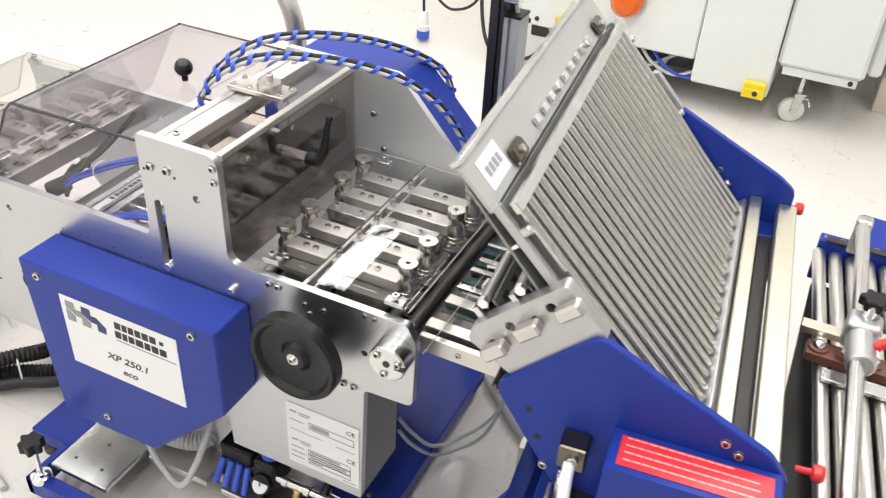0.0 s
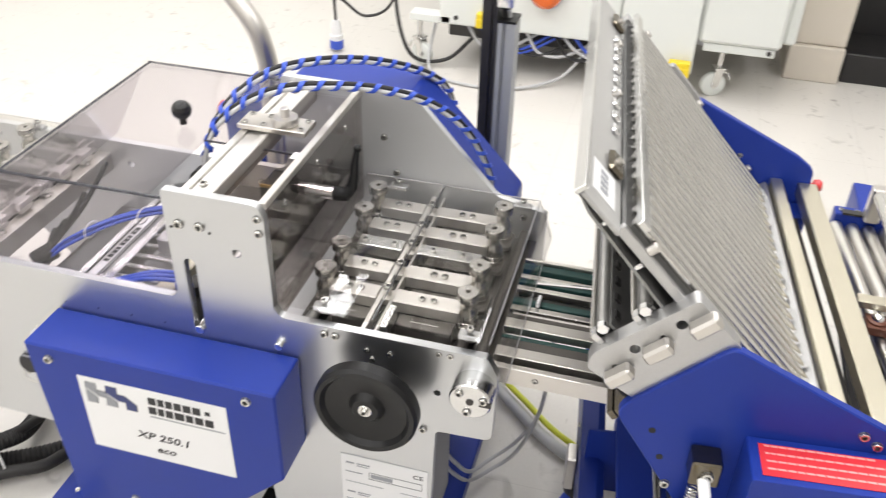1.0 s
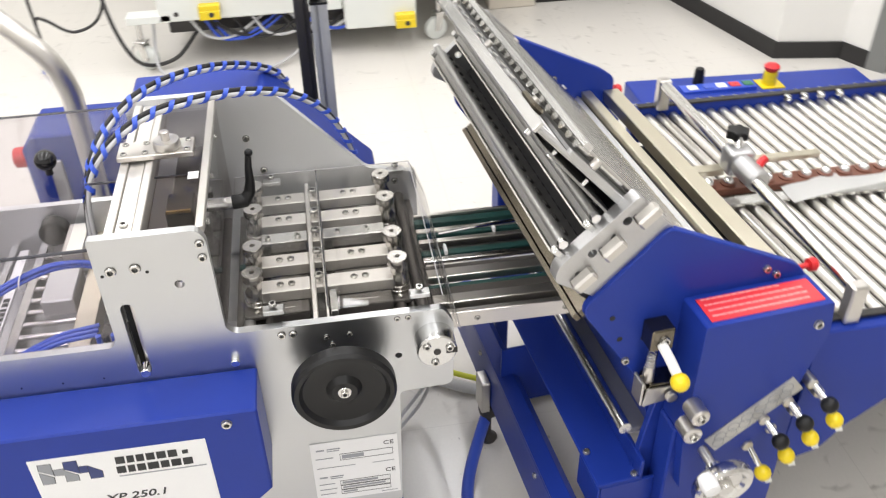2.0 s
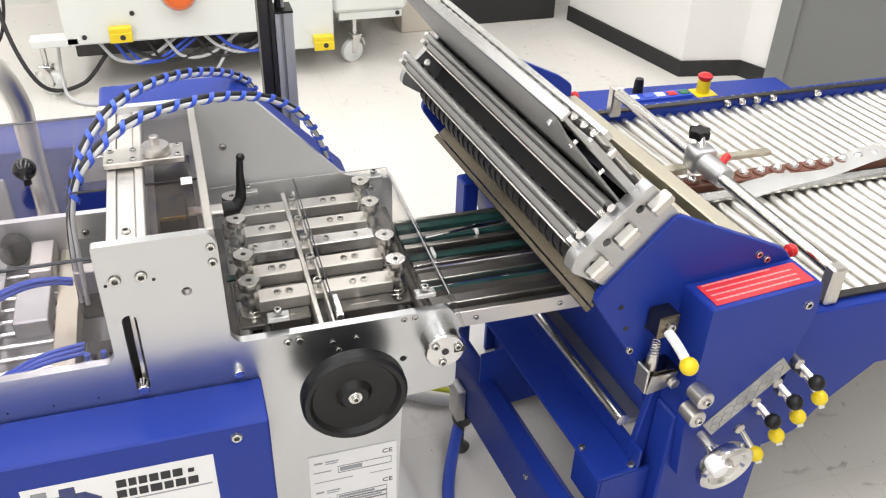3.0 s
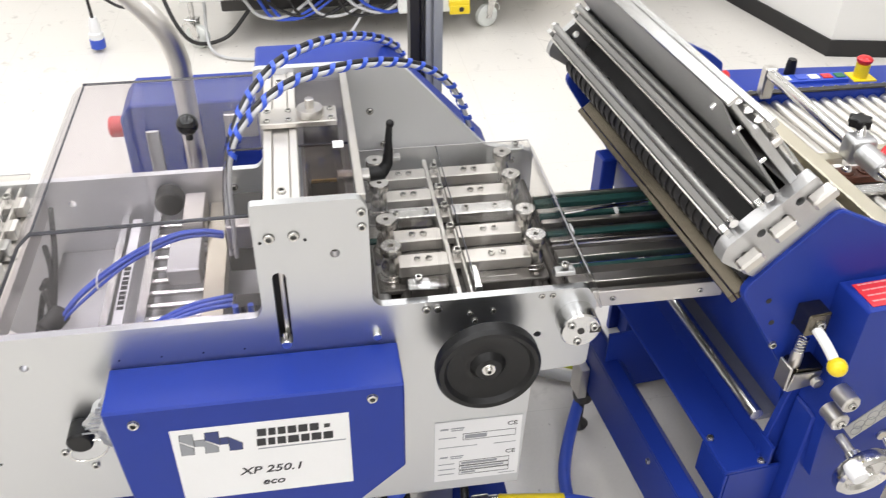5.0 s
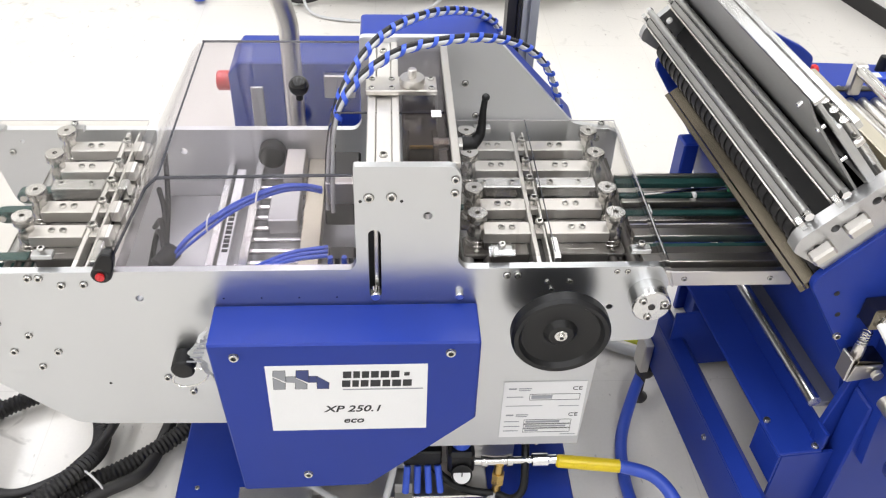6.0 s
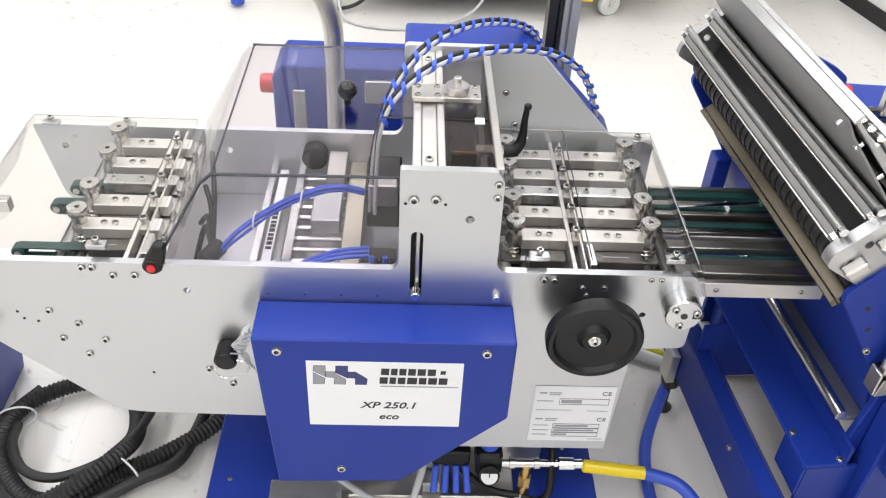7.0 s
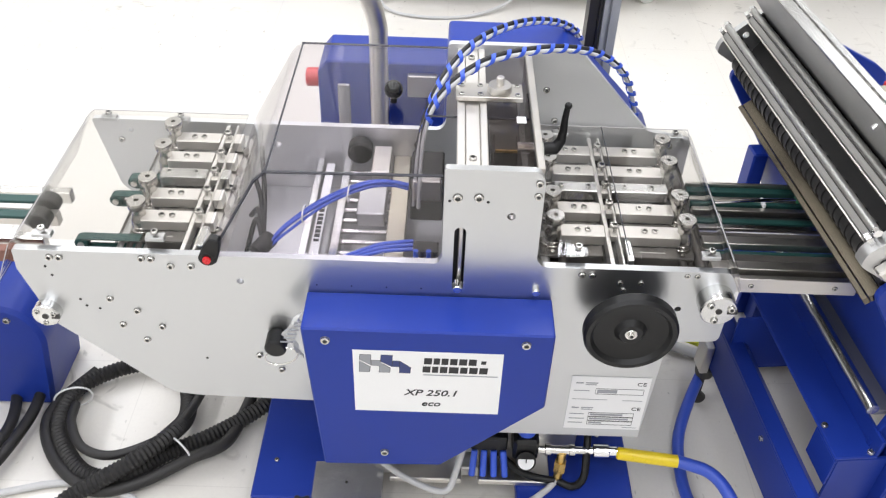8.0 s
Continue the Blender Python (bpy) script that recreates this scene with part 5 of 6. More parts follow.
# control box
control = part("control_box", prism(rounded([(0.955, 0.40), (1.50, 0.40), (1.50, 0.4620), (0.955, 0.4790)], 0.004), 0.61, 0.79, 0.003), BLUE, table, "blue control box with an emergency stop")
tilt = part("control_panel", box(1.06, 1.225, 0.712, 0.745, 0.470, 0.4790), HOSE_BLUE, control, "light blue control panel with coloured keys")
for x, mat in ((1.085, CABINET), (1.12, HOSE_BLUE), (1.15, WHITE), (1.18, RED), (1.21, GREEN)):
    part("key", box(x - 0.011, x + 0.011, 0.718, 0.738, 0.4790, 0.4815, 0.001), mat, tilt)
part("selector_knob", lathe([(0.0, 0), (0.012, 0), (0.0105, 0.03), (0.009, 0.036), (0.0, 0.036)], (1.11, 0.758, 0.4730), (1.11, 0.758, 1), 20), BLACK, control, "black selector knob")
stop = part("emergency_stop", lathe([(0.0, 0), (0.015, 0), (0.015, 0.032), (0.0, 0.032)], (1.262, 0.732, 0.4700), (1.262, 0.732, 1), 24), YELLOW, control, "red emergency stop on a yellow collar")
part("stop_button", lathe([(0.0, 0), (0.012, 0), (0.014, 0.003), (0.0165, 0.006), (0.017, 0.011), (0.0125, 0.015), (0.0, 0.0165)], (1.262, 0.732, 0.5020), (1.262, 0.732, 1), 28), RED, stop)
part("stop_plate", box(1.238, 1.290, 0.71, 0.755, 0.466, 0.4720, 0.0005), YELLOW, control)

# cross bar with clamp
bar_rod = part("cross_bar", cyl((0.944, 0.555, 0.582), (0.975, -0.07, 0.582), 0.0105, seg=20), STEEL, table, "round steel cross bar with a casting clamp")
for x, y in ((0.944, 0.56), (0.975, -0.076)):
    part("bar_post", box(x - 0.012, x + 0.012, y - 0.01, y + 0.012, 0.53, 0.594, 0.003), NICKEL, bar_rod)
clampb = part("clamp_casting", box(0.94, 0.985, 0.255, 0.295, 0.56, 0.605, 0.008, seg=3), GREY_METAL, table, "cast clamp with a black star knob")
part("clamp_collar", cyl((0.967, 0.20, 0.582), (0.962, 0.262, 0.582), 0.019, bevel=0.003), GREY_METAL, clampb)
part("clamp_stem", cyl((0.963, 0.278, 0.60), (0.966, 0.292, 0.622), 0.008), CHROME, clampb)
part("star_knob", prism([(0.966 + 0.9 * a, 0.296 + 0.9 * b) for a, b in star], 0.612, 0.627, 0.003, plane="xy"), BLACK, clampb, "black star knob")
part("red_grip", tube([(0.980, 0.235, 0.592), (0.986, 0.238, 0.598), (0.992, 0.240, 0.601)], 0.0070, 12, 5), RED, clampb, "red lever grip")
part("hold_down", box(0.89, 0.95, 0.285, 0.305, 0.546, 0.558, 0.001), BEAM, table)
part("hold_down", box(0.985, 1.13, 0.300, 0.315, 0.552, 0.562, 0.001), BEAM, table)
rail = part("ball_rail", box(0.905, 1.76, 0.258, 0.292, 0.522, 0.536, 0.001), BROWN, table, "brown rail with steel balls")
for i in range(24):
    x = 0.92 + 0.035 * i
    part("ball_seat", lathe([(0.0, 0), (0.0135, 0), (0.0135, 0.003), (0.010, 0.004), (0.0, 0.0035)], (x, 0.275, 0.536), (x, 0.275, 1), 18), BROWN, rail)
    part("steel_ball", ball((x, 0.275, 0.540), 0.009, 16), CHROME, rail)
part("guide_ruler", box(0.93, 1.76, 0.222, 0.246, 0.522, 0.529, 0.001), EDGE, table, "aluminium guide ruler")
paper = bmesh.new()
rows = [[paper.verts.new((1.04 + 0.03 * i, 0.205 + 0.05 * j + 0.0045 * i, 0.531 + 0.003 * math.sin(i * 0.8) + 0.0012 * i)) for j in range(2)] for i in range(12)]
for ra, rbb in zip(rows, rows[1:]):
    paper.faces.new((ra[0], ra[1], rbb[1], rbb[0]))
bmesh.ops.solidify(paper, geom=paper.faces[:], thickness=0.0006)
single("paper_strip", paper, PAPER, "white strip of paper lying on the rollers", "paper")
for x in (1.20, 1.235, 1.27, 1.31, 1.42):
    part("rim_knob", lathe([(0.0, 0), (0.007, 0), (0.0085, 0.003), (0.007, 0.009), (0.0, 0.011)], (x, 0.55, 0.53), (x, 0.55, 1), 18), CHROME, table)


# ---- the white cabinet on castors ----
cab = thing("white_cabinet", Matrix.Translation((0.2, 2.12, 0)), "white painted machine cabinet standing on castors", "machine")
part("main_panel", box(-0.42, 0.208, 0.0, 0.62, 0.172, 1.35, 0.006), CABINET, cab)
part("column_panel", box(0.212, 0.466, -0.012, 0.6, 0.100, 1.35, 0.006), CABINET, cab)
part("end_box", box(0.47, 0.735, 0.0, 0.55, 0.215, 0.50, 0.012), CABINET, cab)
part("end_top", box(0.47, 0.80, 0.06, 0.6, 0.504, 1.35, 0.01), CABINET, cab)
part("end_tray", box(0.49, 0.72, 0.012, 0.4, 0.185, 0.213, 0.002), CABINET, cab)
part("side_box", box(0.738, 0.78, 0.05, 0.58, 0.22, 0.5, 0.01), CABINET, cab)
part("chassis", box(-0.40, 0.44, 0.06, 0.56, 0.11, 0.168, 0.004), DARK, cab)
part("chassis_beam", box(-0.40, 0.72, 0.28, 0.34, 0.10, 0.18, 0.004), GREY_METAL, cab)
for x, z in ((-0.20, 0.27), (-0.36, 0.2), (0.445, 0.16), (0.70, 0.205)):
    part("fixing", cyl((x, 0.0, z), (x, -0.004, z), 0.008), DARK, cab)
for x, z in ((-0.245, 0.212), (0.424, 0.132)):
    y = -0.002 if x < 0 else -0.014
    lug = part("yellow_lug", box(x - 0.036, x + 0.036, y - 0.03, y, z - 0.008, z + 0.022, 0.003), YELLOW, cab, "yellow transport lug")
    part("lug_plate", box(x - 0.036, x + 0.036, y - 0.034, y - 0.03, z - 0.028, z + 0.004, 0.002), YELLOW, lug)
    part("lug_hole", cyl((x + 0.006, y - 0.0345, z - 0.01), (x + 0.006, y - 0.034, z - 0.01), 0.009), DARK, lug)
beacon = part("beacon", lathe([(0.0, 0), (0.055, 0), (0.055, 0.02), (0.05, 0.045), (0.035, 0.06), (0.0, 0.066)], (-0.045, 0.0, 0.332), (-0.045, -1, 0.332), 32), ORANGE, cab, "orange round lamp lens, unlit")
part("beacon_ring", lathe([(0.056, 0), (0.062, 0), (0.062, 0.012), (0.056, 0.012)], (-0.045, 0.0, 0.332), (-0.045, -1, 0.332), 32), GREY_METAL, beacon)


def castor(x, y, turn):
    c = part("castor", box(-0.02, 0.02, -0.02, 0.02, 0.098, 0.106, 0.001), STEEL, cab, "swivel castor with a white wheel")
    c.matrix_basis = Matrix.Translation((x, y, 0)) @ Matrix.Rotation(radians(turn), 4, "Z")
    tyre = part("wheel", lathe([(0.012, 0), (0.036, 0), (0.042, 0.004), (0.042, 0.022), (0.036, 0.026), (0.012, 0.026), (0.010, 0.022), (0.010, 0.004)], (-0.012, -0.013, 0.042), (-0.012, 1, 0.042), 32), CABINET, c)
    part("axle", cyl((-0.012, -0.02, 0.042), (-0.012, 0.02, 0.042), 0.007), STEEL, tyre)
    for y2 in (-0.018, 0.0155):
        part("fork", prism(rounded([(-0.022, 0.036), (-0.002, 0.036), (0.016, 0.098), (-0.016, 0.098)], 0.004), y2, y2 + 0.0025), STEEL, c)
    part("brake", tube([(0.01, 0.0, 0.085), (0.035, 0.0, 0.08), (0.045, 0.0, 0.055)], 0.004, 8, 5), STEEL, c)
    part("stem", cyl((0, 0, 0.105), (0, 0, 0.19), 0.009), STEEL, c)


for x, y, turn in ((0.56, 0.09, 20), (-0.50, 0.03, 160), (0.60, 0.5, 60), (-0.32, 0.5, 100)):
    castor(x, y, turn)
part("castor_arm", box(-0.53, -0.38, 0.0, 0.06, 0.172, 0.20, 0.003), CABINET, cab)
random.seed(4)
for i in range(9):
    x0 = random.uniform(-0.35, 0.1)
    part("hose", tube([(x0, 0.03, 0.165), (x0 + 0.05, 0.02, 0.09 + random.uniform(0, 0.04)), (x0 + 0.14, 0.02, 0.10), (x0 + 0.25, 0.05, 0.16)], 0.006, 8, 6), (HOSE_BLUE, RUBBER, CABLE_GREY)[i % 3], cab)
part("floor_cable", tube([(-0.46, 0.1, 0.14), (-0.44, -0.05, 0.02), (-0.30, -0.12, 0.008), (-0.12, -0.10, 0.008), (0.02, -0.02, 0.03), (0.09, 0.03, 0.10), (0.12, 0.06, 0.15)], 0.0055, 10, 8), CABLE_GREY, cab)
part("floor_cable", tube([(-0.62, 0.2, 0.5), (-0.60, 0.05, 0.25), (-0.52, -0.03, 0.06), (-0.40, 0.02, 0.03), (-0.30, 0.06, 0.12)], 0.007, 10, 8), RUBBER, cab)

plug = thing("power_plug", Matrix.Translation((-0.63, 2.16, 0.0)), "blue and white power plug hanging on a black cable", "plug")
part("plug_body", lathe([(0.0, 0), (0.022, 0.0), (0.024, 0.03), (0.019, 0.034), (0.019, 0.06), (0.012, 0.085), (0.0, 0.085)], (0, 0, 0.035), (0.01, 0, 1), 24), WHITE, plug)
part("plug_collar", cyl((0, 0, 0.012), (0, 0, 0.045), 0.0255, bevel=0.002), HOSE_BLUE, plug)
part("cable", tube([(0.0, 0, 0.115), (0.0, 0.0, 0.2), (0.03, 0.0, 0.20), (0.12, 0.0, 0.15), (0.22, 0.02, 0.22), (0.25, 0.04, 0.5), (0.2, 0.1, 1.2)], 0.0055, 10, 8), RUBBER, plug)
part("cable", tube([(0.0, 0.0, 0.118), (-0.01, 0.01, 0.4), (0.0, 0.1, 1.0), (0.05, 0.12, 1.3)], 0.0055, 10, 8), RUBBER, plug)

# ---- post, tube and motor box behind the delivery machine ----
post = thing("profile_post", Matrix.Translation((0.288, 0.622, 0)), "dark profile post with a shorter aluminium profile beside it", "post")
part("dark_profile", prism([(-0.024, -0.02), (-0.008, -0.02), (-0.008, -0.012), (-0.004, -0.012), (-0.004, -0.02), (0.002, -0.02), (0.002, 0.02), (-0.024, 0.02)], 0.0, 1.75, plane="xy"), DARK, post)
part("aluminium_profile", prism([(0.004, -0.022), (0.012, -0.022), (0.012, -0.014), (0.018, -0.014), (0.018, -0.022), (0.034, -0.022), (0.034, 0.022), (0.004, 0.022)], 0.0, 0.775, plane="xy"), PROFILE_GREY, post)
part("profile_cap", box(0.003, 0.035, -0.023, 0.023, 0.775, 0.779), BLACK, post)
part("cable", tube([(0.012, 0.0, 0.78), (0.014, -0.01, 0.83), (0.03, -0.02, 0.87), (0.07, -0.02, 0.93), (0.10, 0, 1.1)], 0.006, 10, 6), RUBBER, post)
part("cable", tube([(0.02, 0.0, 0.78), (0.012, -0.012, 0.84), (0.02, -0.01, 0.92), (0.02, 0, 1.2)], 0.004, 10, 6), CABLE_GREY, post)
part("clip", box(0.0, 0.028, -0.026, 0.01, 0.80, 0.82, 0.003), CHROME, post)
single("steel_pole", tube([(-0.135, 0.592, 0.0), (-0.135, 0.592, 0.3), (-0.135, 0.592, 0.60), (-0.137, 0.592, 0.66), (-0.155, 0.594, 0.715), (-0.195, 0.60, 0.765), (-0.24, 0.61, 0.81), (-0.265, 0.615, 0.87), (-0.27, 0.62, 1.0), (-0.27, 0.62, 1.3)], 0.0185, 20, 8), NICKEL, "bent steel pole standing on the floor", "pole")
motor = thing("motor_box", Matrix.Translation((-0.14, 0.7, 0)), "blue switch box with a red switch on the side", "box")
part("housing", prism(rounded([(-0.125, 0.37), (0.14, 0.37), (0.14, 0.55), (-0.105, 0.55), (-0.125, 0.525)], 0.004), -0.06, 0.06, 0.004), BLUE, motor)
part("stand", box(-0.08, 0.10, -0.03, 0.03, 0.0, 0.39, 0.003), BLUE, motor)
part("side_switch", cyl((-0.125, -0.02, 0.49), (-0.155, -0.02, 0.49), 0.02, bevel=0.003), RED, motor)
part("face_slot", box(-0.085, -0.06, -0.066, -0.06, 0.40, 0.50, 0.002), GREY_METAL, motor)
part("face_box", box(0.06, 0.12, -0.075, -0.06, 0.48, 0.53, 0.002), NICKEL, motor)

# ---- hoses and cables on the floor ----
R_HOSE = 0.017
coil = thing("corrugated_hose", Matrix.Identity(4), "black corrugated hose coiled on the floor with cable ties", "hose")
part("hose", tube([(-0.28, 0.26, 0.05), (-0.343, 0.174, 0.03), (-0.429, 0.10, 0.026), (-0.505, 0.056, 0.024), (-0.571, 0.0, 0.026), (-0.649, 0.004, 0.024), (-0.718, 0.08, 0.024), (-0.737, 0.148, 0.024), (-0.72, 0.215, 0.024), (-0.64, 0.268, 0.026), (-0.56, 0.27, 0.028), (-0.51, 0.22, 0.03), (-0.488, 0.14, 0.034), (-0.50, 0.07, 0.06), (-0.56, 0.0, 0.06), (-0.66, -0.06, 0.03), (-0.70, -0.14, 0.024)], R_HOSE, 14, 10, None, 0.0032, 0.0086), RUBBER, coil)
part("cable", tube([(-0.70, 0.25, 0.03), (-0.755, 0.17, 0.02), (-0.755, 0.10, 0.02), (-0.70, 0.02, 0.02), (-0.62, -0.03, 0.02), (-0.54, -0.01, 0.022), (-0.46, 0.04, 0.03), (-0.40, 0.08, 0.03), (-0.38, 0.17, 0.02), (-0.36, 0.30, 0.03)], 0.012, 12, 8), RUBBER, coil)
part("cable", tube([(-0.715, 0.16, 0.03), (-0.70, 0.10, 0.045), (-0.66, 0.045, 0.045), (-0.60, 0.03, 0.045), (-0.53, 0.06, 0.05), (-0.49, 0.10, 0.055), (-0.47, 0.2, 0.04), (-0.47, 0.3, 0.04)], 0.009, 12, 8), RUBBER, coil)
for x, y, z in ((-0.727, 0.18, 0.026), (-0.492, 0.062, 0.035)):
    part("cable_tie", tube([(x + 0.034 * math.cos(a), y + 0.012 * math.cos(a) * (1 if x < -0.6 else -2.0), z + 0.028 * math.sin(a)) for a in np.linspace(0, 6.28, 15)], 0.002, 6, 3), WHITE, coil)
single("black_cable", tube([(-1.0, 0.45, 0.03), (-0.885, 0.33, 0.03), (-0.826, 0.265, 0.03), (-0.794, 0.189, 0.03), (-0.798, 0.089, 0.03), (-0.84, -0.03, 0.03), (-0.95, -0.1, 0.03)], 0.011, 12, 8), RUBBER, "black rubber cable lying on the floor", "cable")
single("black_cable", tube([(-1.0, 0.40, 0.02), (-0.90, 0.28, 0.02), (-0.85, 0.2, 0.02), (-0.83, 0.1, 0.02), (-0.87, 0.0, 0.02), (-0.98, -0.06, 0.02)], 0.011, 12, 8), RUBBER, "black rubber cable lying on the floor", "cable")
single("grey_cable", tube([(-1.0, -0.08, 0.008), (-0.797, -0.035, 0.008), (-0.712, -0.012, 0.008), (-0.639, -0.008, 0.008), (-0.558, -0.033, 0.008), (-0.45, -0.10, 0.008), (-0.3, -0.16, 0.008)], 0.007, 10, 8), CABLE_GREY, "grey cable lying on the floor", "cable")
single("grey_cable", tube([(0.33, 0.55, 0.02), (0.413, 0.475, 0.016), (0.48, 0.415, 0.016), (0.56, 0.372, 0.016), (0.66, 0.35, 0.016), (0.8, 0.36, 0.016)], 0.012, 12, 8), CABLE_GREY, "grey cable lying on the floor", "cable")
single("yellow_green_cable", tube([(0.34, 0.56, 0.035), (0.42, 0.487, 0.036), (0.49, 0.428, 0.032), (0.57, 0.385, 0.03), (0.67, 0.36, 0.012), (0.8, 0.37, 0.012)], 0.006, 10, 8), CABLE_GREEN, "yellow and green earth cable lying on the floor", "cable")
air = single("blue_air_hose", tube([(0.60, 0.33, 0.07), (0.556, 0.285, 0.06), (0.52, 0.225, 0.035), (0.487, 0.15, 0.018), (0.474, 0.08, 0.016), (0.474, 0.0, 0.016), (0.50, -0.1, 0.016), (0.53, -0.18, 0.016), (0.55, -0.2, 0.03), (0.535, -0.13, 0.08), (0.515, -0.076, 0.12), (0.487, -0.029, 0.13), (0.431, -0.004, 0.13)], 0.0115, 14, 10), HOSE_BLUE, "blue compressed-air hose from the coupling to the floor", "hose")
for dz in (0.0, 0.03):
    single("white_cable", tube([(0.33, 0.17, 0.20 - dz), (0.345, 0.19, 0.155 - dz), (0.36, 0.25, 0.07 - dz * 0.8), (0.385, 0.31, 0.045 - dz), (0.43, 0.335, 0.085 - dz), (0.465, 0.325, 0.18), (0.475, 0.31, 0.34), (0.475, 0.30, 0.50)], 0.0036, 10, 8), CABLE_GREY, "thin white cable hanging between the machines", "cable")

# air service unit under the delivery machine
unit = thing("air_service_unit", Matrix.Translation((0.1, 0.04, 0.062)), "compressed-air service unit with blue regulator knob and gauge", "valve")
part("mount", box(-0.02, 0.16, 0.012, 0.022, 0.0, 0.12, 0.002), GREY_METAL, unit)
part("manifold", box(-0.035, 0.03, -0.03, 0.012, 0.06, 0.095, 0.003), BLACK, unit)
for i in range(4):
    part("silencer", cyl((-0.028 + 0.017 * i, -0.03, 0.062), (-0.032 + 0.02 * i, -0.055, 0.02), 0.006, bevel=0.001, seg=14), WRAP_BLUE, unit)
reg = part("regulator", box(0.04, 0.085, -0.04, 0.012, 0.045, 0.10, 0.006), BLACK, unit)
part("regulator_knob", lathe([(0.0, 0), (0.016, 0), (0.017, 0.004), (0.016, 0.026), (0.0, 0.028)], (0.063, -0.015, 0.10), (0.063, -0.015, 1), 24), WRAP_BLUE, reg, "blue regulator knob")
gauge = part("gauge", lathe([(0.0, 0), (0.017, 0), (0.018, 0.003), (0.018, 0.014), (0.0, 0.014)], (0.063, -0.04, 0.055), (0.063, -0.075, 0.075), 28), BLACK, unit, "small pressure gauge")
part("gauge_dial", cyl((0.063, -0.052, 0.0618), (0.063, -0.0528, 0.0625), 0.0145, seg=28), WHITE, gauge)
part("gauge_needle", box(0.0622, 0.0638, -0.0545, -0.0535, 0.060, 0.074), INK, gauge)
part("pipe", lathe([(0.0, 0), (0.008, 0), (0.008, 0.012), (0.011, 0.013), (0.011, 0.022), (0.0085, 0.023), (0.0085, 0.055), (0.011, 0.056), (0.011, 0.065), (0.007, 0.066), (0.007, 0.085), (0.0, 0.085)], (0.085, -0.03, 0.07), (1, -0.03, 0.07), 20), STEEL, unit)
part("coupling", lathe([(0.0, 0), (0.007, 0), (0.007, 0.012), (0.012, 0.014), (0.012, 0.04), (0.009, 0.042), (0.009, 0.055), (0.0, 0.055)], (0.17, -0.03, 0.07), (1, -0.03, 0.07), 20), CHROME, unit)
part("hose_sleeve", cyl((0.225, -0.033, 0.07), (0.335, -0.046, 0.068), 0.0115, bevel=0.003), YELLOW, unit, "yellow hose sleeve")
part("drop_pipe", cyl((0.128, -0.035, 0.068), (0.124, -0.05, 0.012), 0.008), BRASS, unit)
part("brass_nut", cyl((0.127, -0.04, 0.05), (0.1255, -0.046, 0.03), 0.0115, seg=6), BRASS, unit)
part("black_hose", tube([(0.175, 0.0, 0.09), (0.172, -0.035, 0.065), (0.168, -0.06, 0.03), (0.15, -0.066, 0.012), (0.124, -0.055, 0.012)], 0.007, 12, 8), BLACK, unit)
part("black_hose", tube([(0.0, -0.01, 0.07), (0.03, -0.035, 0.04), (0.07, -0.05, 0.02), (0.118, -0.055, 0.012)], 0.007, 12, 8), BLACK, unit)
part("clear_hose", tube([(0.12, -0.055, 0.01), (0.10, -0.075, 0.008), (0.06, -0.10, 0.006), (-0.02, -0.10, 0.008)], 0.006, 12, 8), CABLE_GREY, unit)
single("clear_hose", tube([(0.06, 0.03, 0.25), (0.055, 0.0, 0.19), (0.04, -0.03, 0.12), (0.02, -0.05, 0.082), (-0.04, -0.03, 0.082), (-0.1, 0.0, 0.10)], 0.006, 12, 8), CABLE_GREY, "pale hose hanging under the blue cover", "hose")
single("grey_hose", tube([(-0.15, 0.12, 0.07), (-0.12, 0.05, 0.085), (-0.06, 0.02, 0.10), (0.0, 0.04, 0.10), (0.02, 0.1, 0.12)], 0.018, 14, 8, None, 0.0015, 0.007), CABLE_GREY, "grey ribbed hose under the machine", "hose")

# neighbouring blue machine before the infeed
side_unit = thing("feeder_machine", Matrix.Translation((-1.1, 0.2, 0)), "rounded blue painted machine cover with a bolt", "machine")
part("round_cover", prism(rounded([(-0.1, 0.0), (0.33, 0.0), (0.36, 0.20), (0.33, 0.26), (0.25, 0.28), (-0.1, 0.28)], [0, 0.0, 0.03, 0.05, 0.03, 0.0]), -0.02, 0.14, 0.008), BLUE, side_unit)
part("screw", SCREW_M8, None, side_unit, "", Matrix.Translation((0.30, -0.02, 0.24)) @ FRONT)

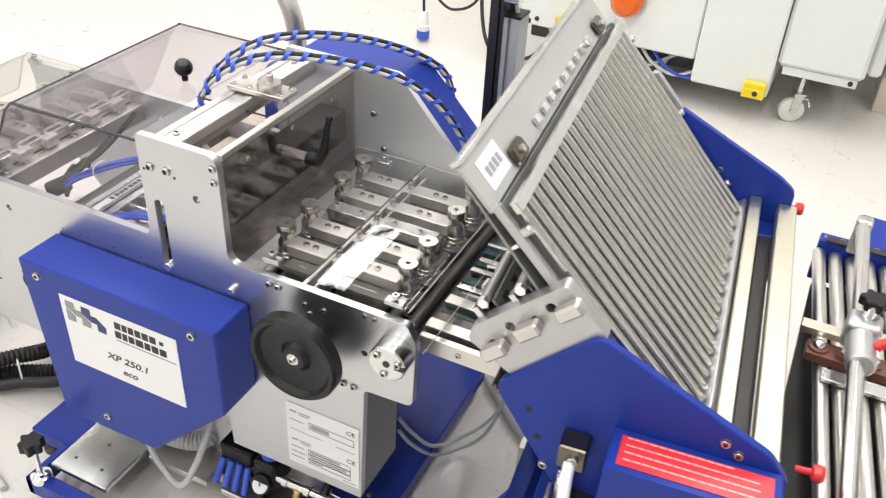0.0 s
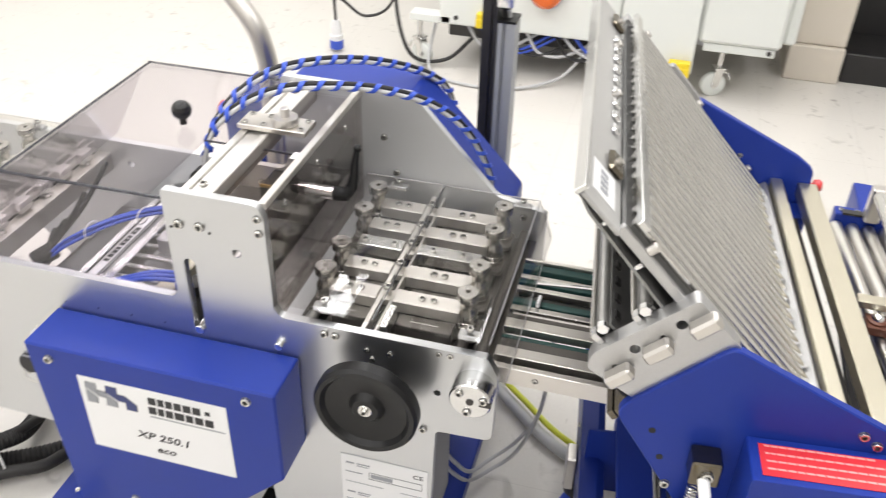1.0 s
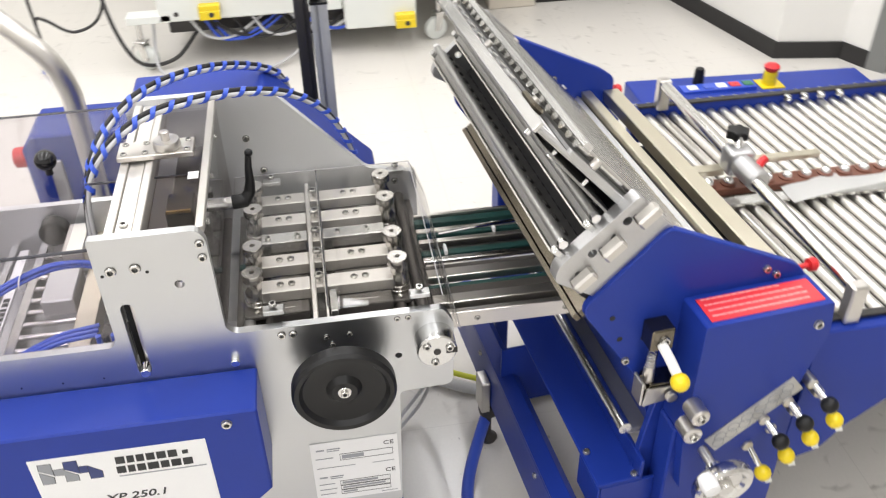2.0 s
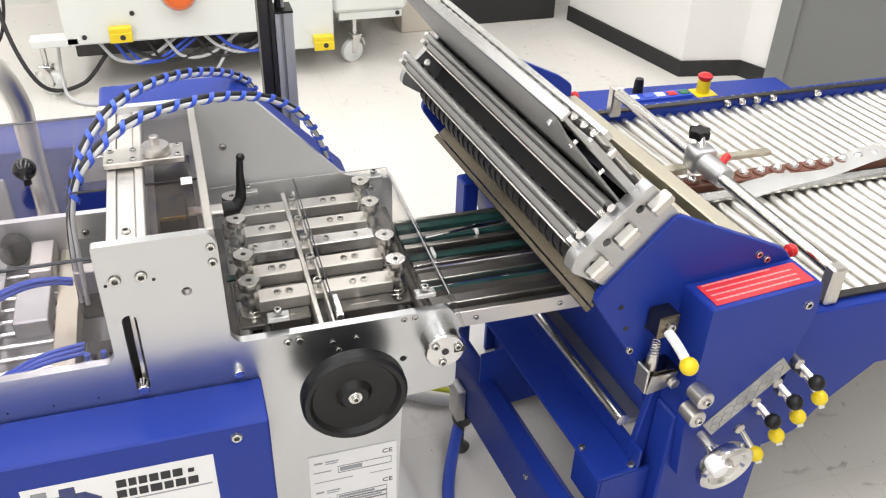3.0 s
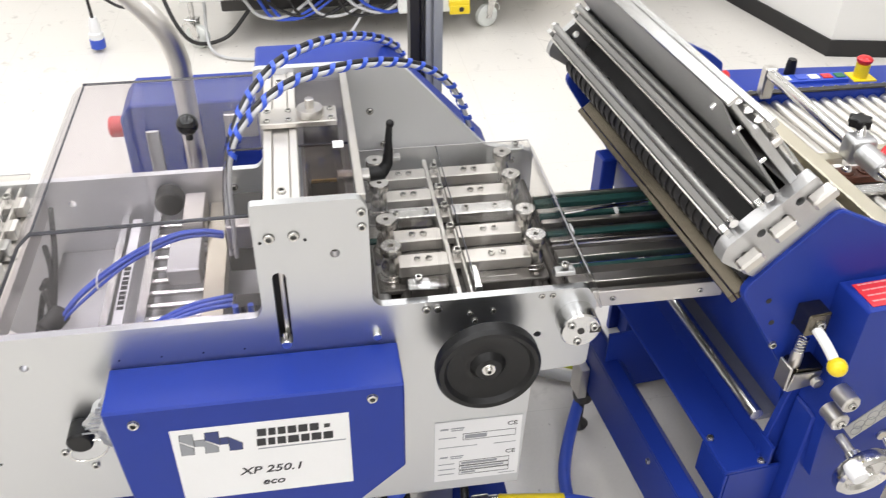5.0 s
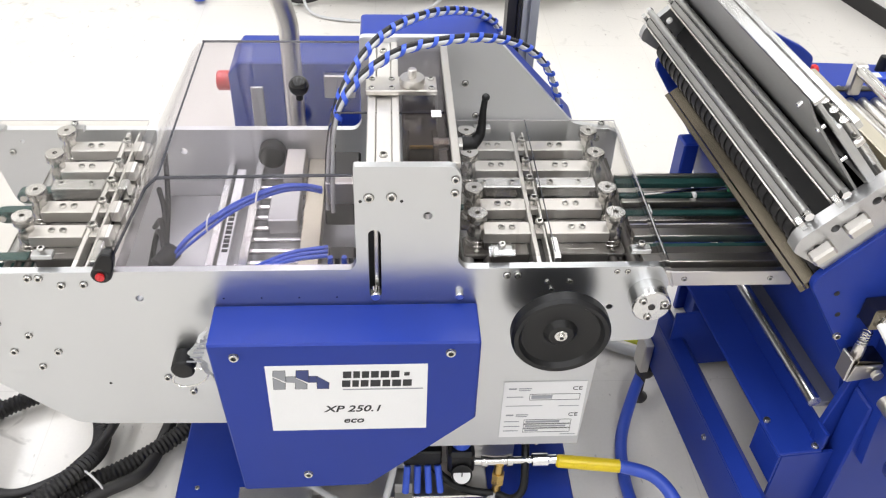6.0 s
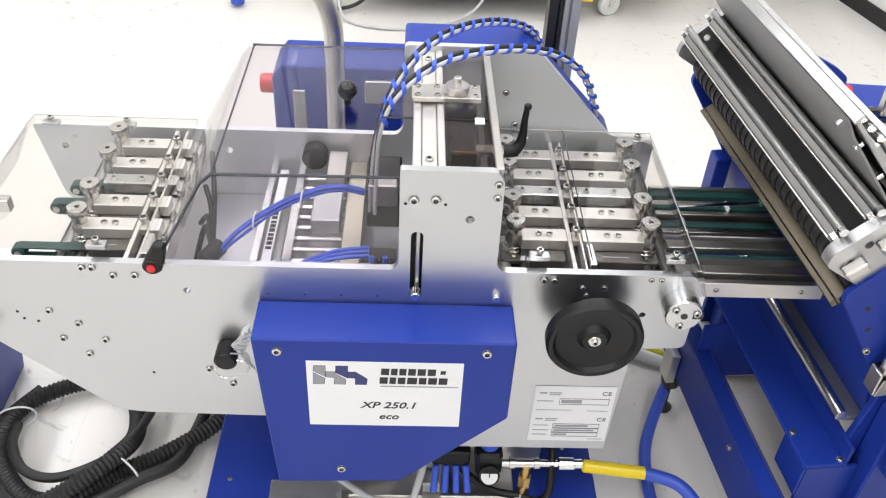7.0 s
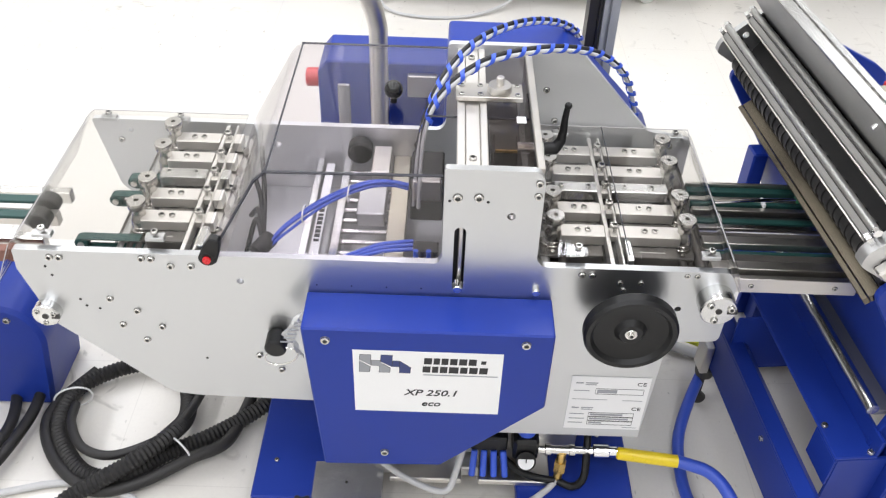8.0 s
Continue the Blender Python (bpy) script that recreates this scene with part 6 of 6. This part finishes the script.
# ---- far walls ----
def slab(name, pts, z0, z1, mat, label, category):
    return single(name, prism(pts, z0, z1, 0.0, (), "xy"), mat, label, category, "structure")


slab("wall_1", [(1.733, 2.444), (1.897, 1.797), (2.12, 1.757), (2.165, 1.66), (2.30, 1.85), (2.05, 2.02), (1.85, 2.60)], 0.0, CEILING, WALL_PAINT, "white painted wall with a corner", "wall")
slab("baseboard", [(1.725, 2.442), (1.89, 1.79), (2.115, 1.75), (2.158, 1.655), (2.1645, 1.6595), (2.1195, 1.7565), (1.8965, 1.7965), (1.7325, 2.4435)], 0.0, 0.06, RUBBER, "black rubber baseboard", "baseboard")
slab("door_frame", [(2.158, 1.653), (2.20, 1.60), (2.26, 1.66), (2.22, 1.72)], 0.0, 2.1, GREY_DOOR, "grey steel door frame", "door frame")
slab("door_1", [(2.205, 1.61), (2.95, 1.12), (2.99, 1.18), (2.245, 1.67)], 0.0, 2.1, GREY_DOOR, "grey painted door, closed", "door")
slab("wall_2", [(2.96, 1.12), (4.2, 0.3), (4.2, 0.5), (3.02, 1.28)], 0.0, CEILING, WALL_PAINT, "white painted wall", "wall")
slab("wall_3", [(1.195, 2.47), (1.69, 2.47), (1.69, 2.55), (1.195, 2.55)], 0.62, CEILING, WALL_PAINT, "white painted wall over a dark opening", "wall")
slab("wall_4", [(-3.2, 3.1), (1.0, 3.1), (1.0, 3.2), (-3.2, 3.2)], 0.0, CEILING, WALL_PAINT, "white painted wall", "wall")
beige = thing("beige_cabinet", Matrix.Translation((1.1, 2.47, 0)), "beige painted cabinet beside the dark opening", "cabinet")
part("plinth", box(-0.10, 0.09, -0.03, 0.5, 0.0, 0.13, 0.004), BEIGE, beige)
part("body", box(-0.085, 0.09, -0.01, 0.5, 0.13, 1.4, 0.006), BEIGE, beige)
dark_box = thing("dark_cupboard", Matrix.Translation((1.44, 2.8, 0)), "black low cupboard in a dark opening", "cupboard")
part("body", box(-0.24, 0.24, -0.1, 0.5, 0.0, 1.3, 0.004), RUBBER, dark_box)
part("step", box(-0.24, 0.24, -0.33, -0.1, 0.0, 0.11, 0.004), RUBBER, dark_box)
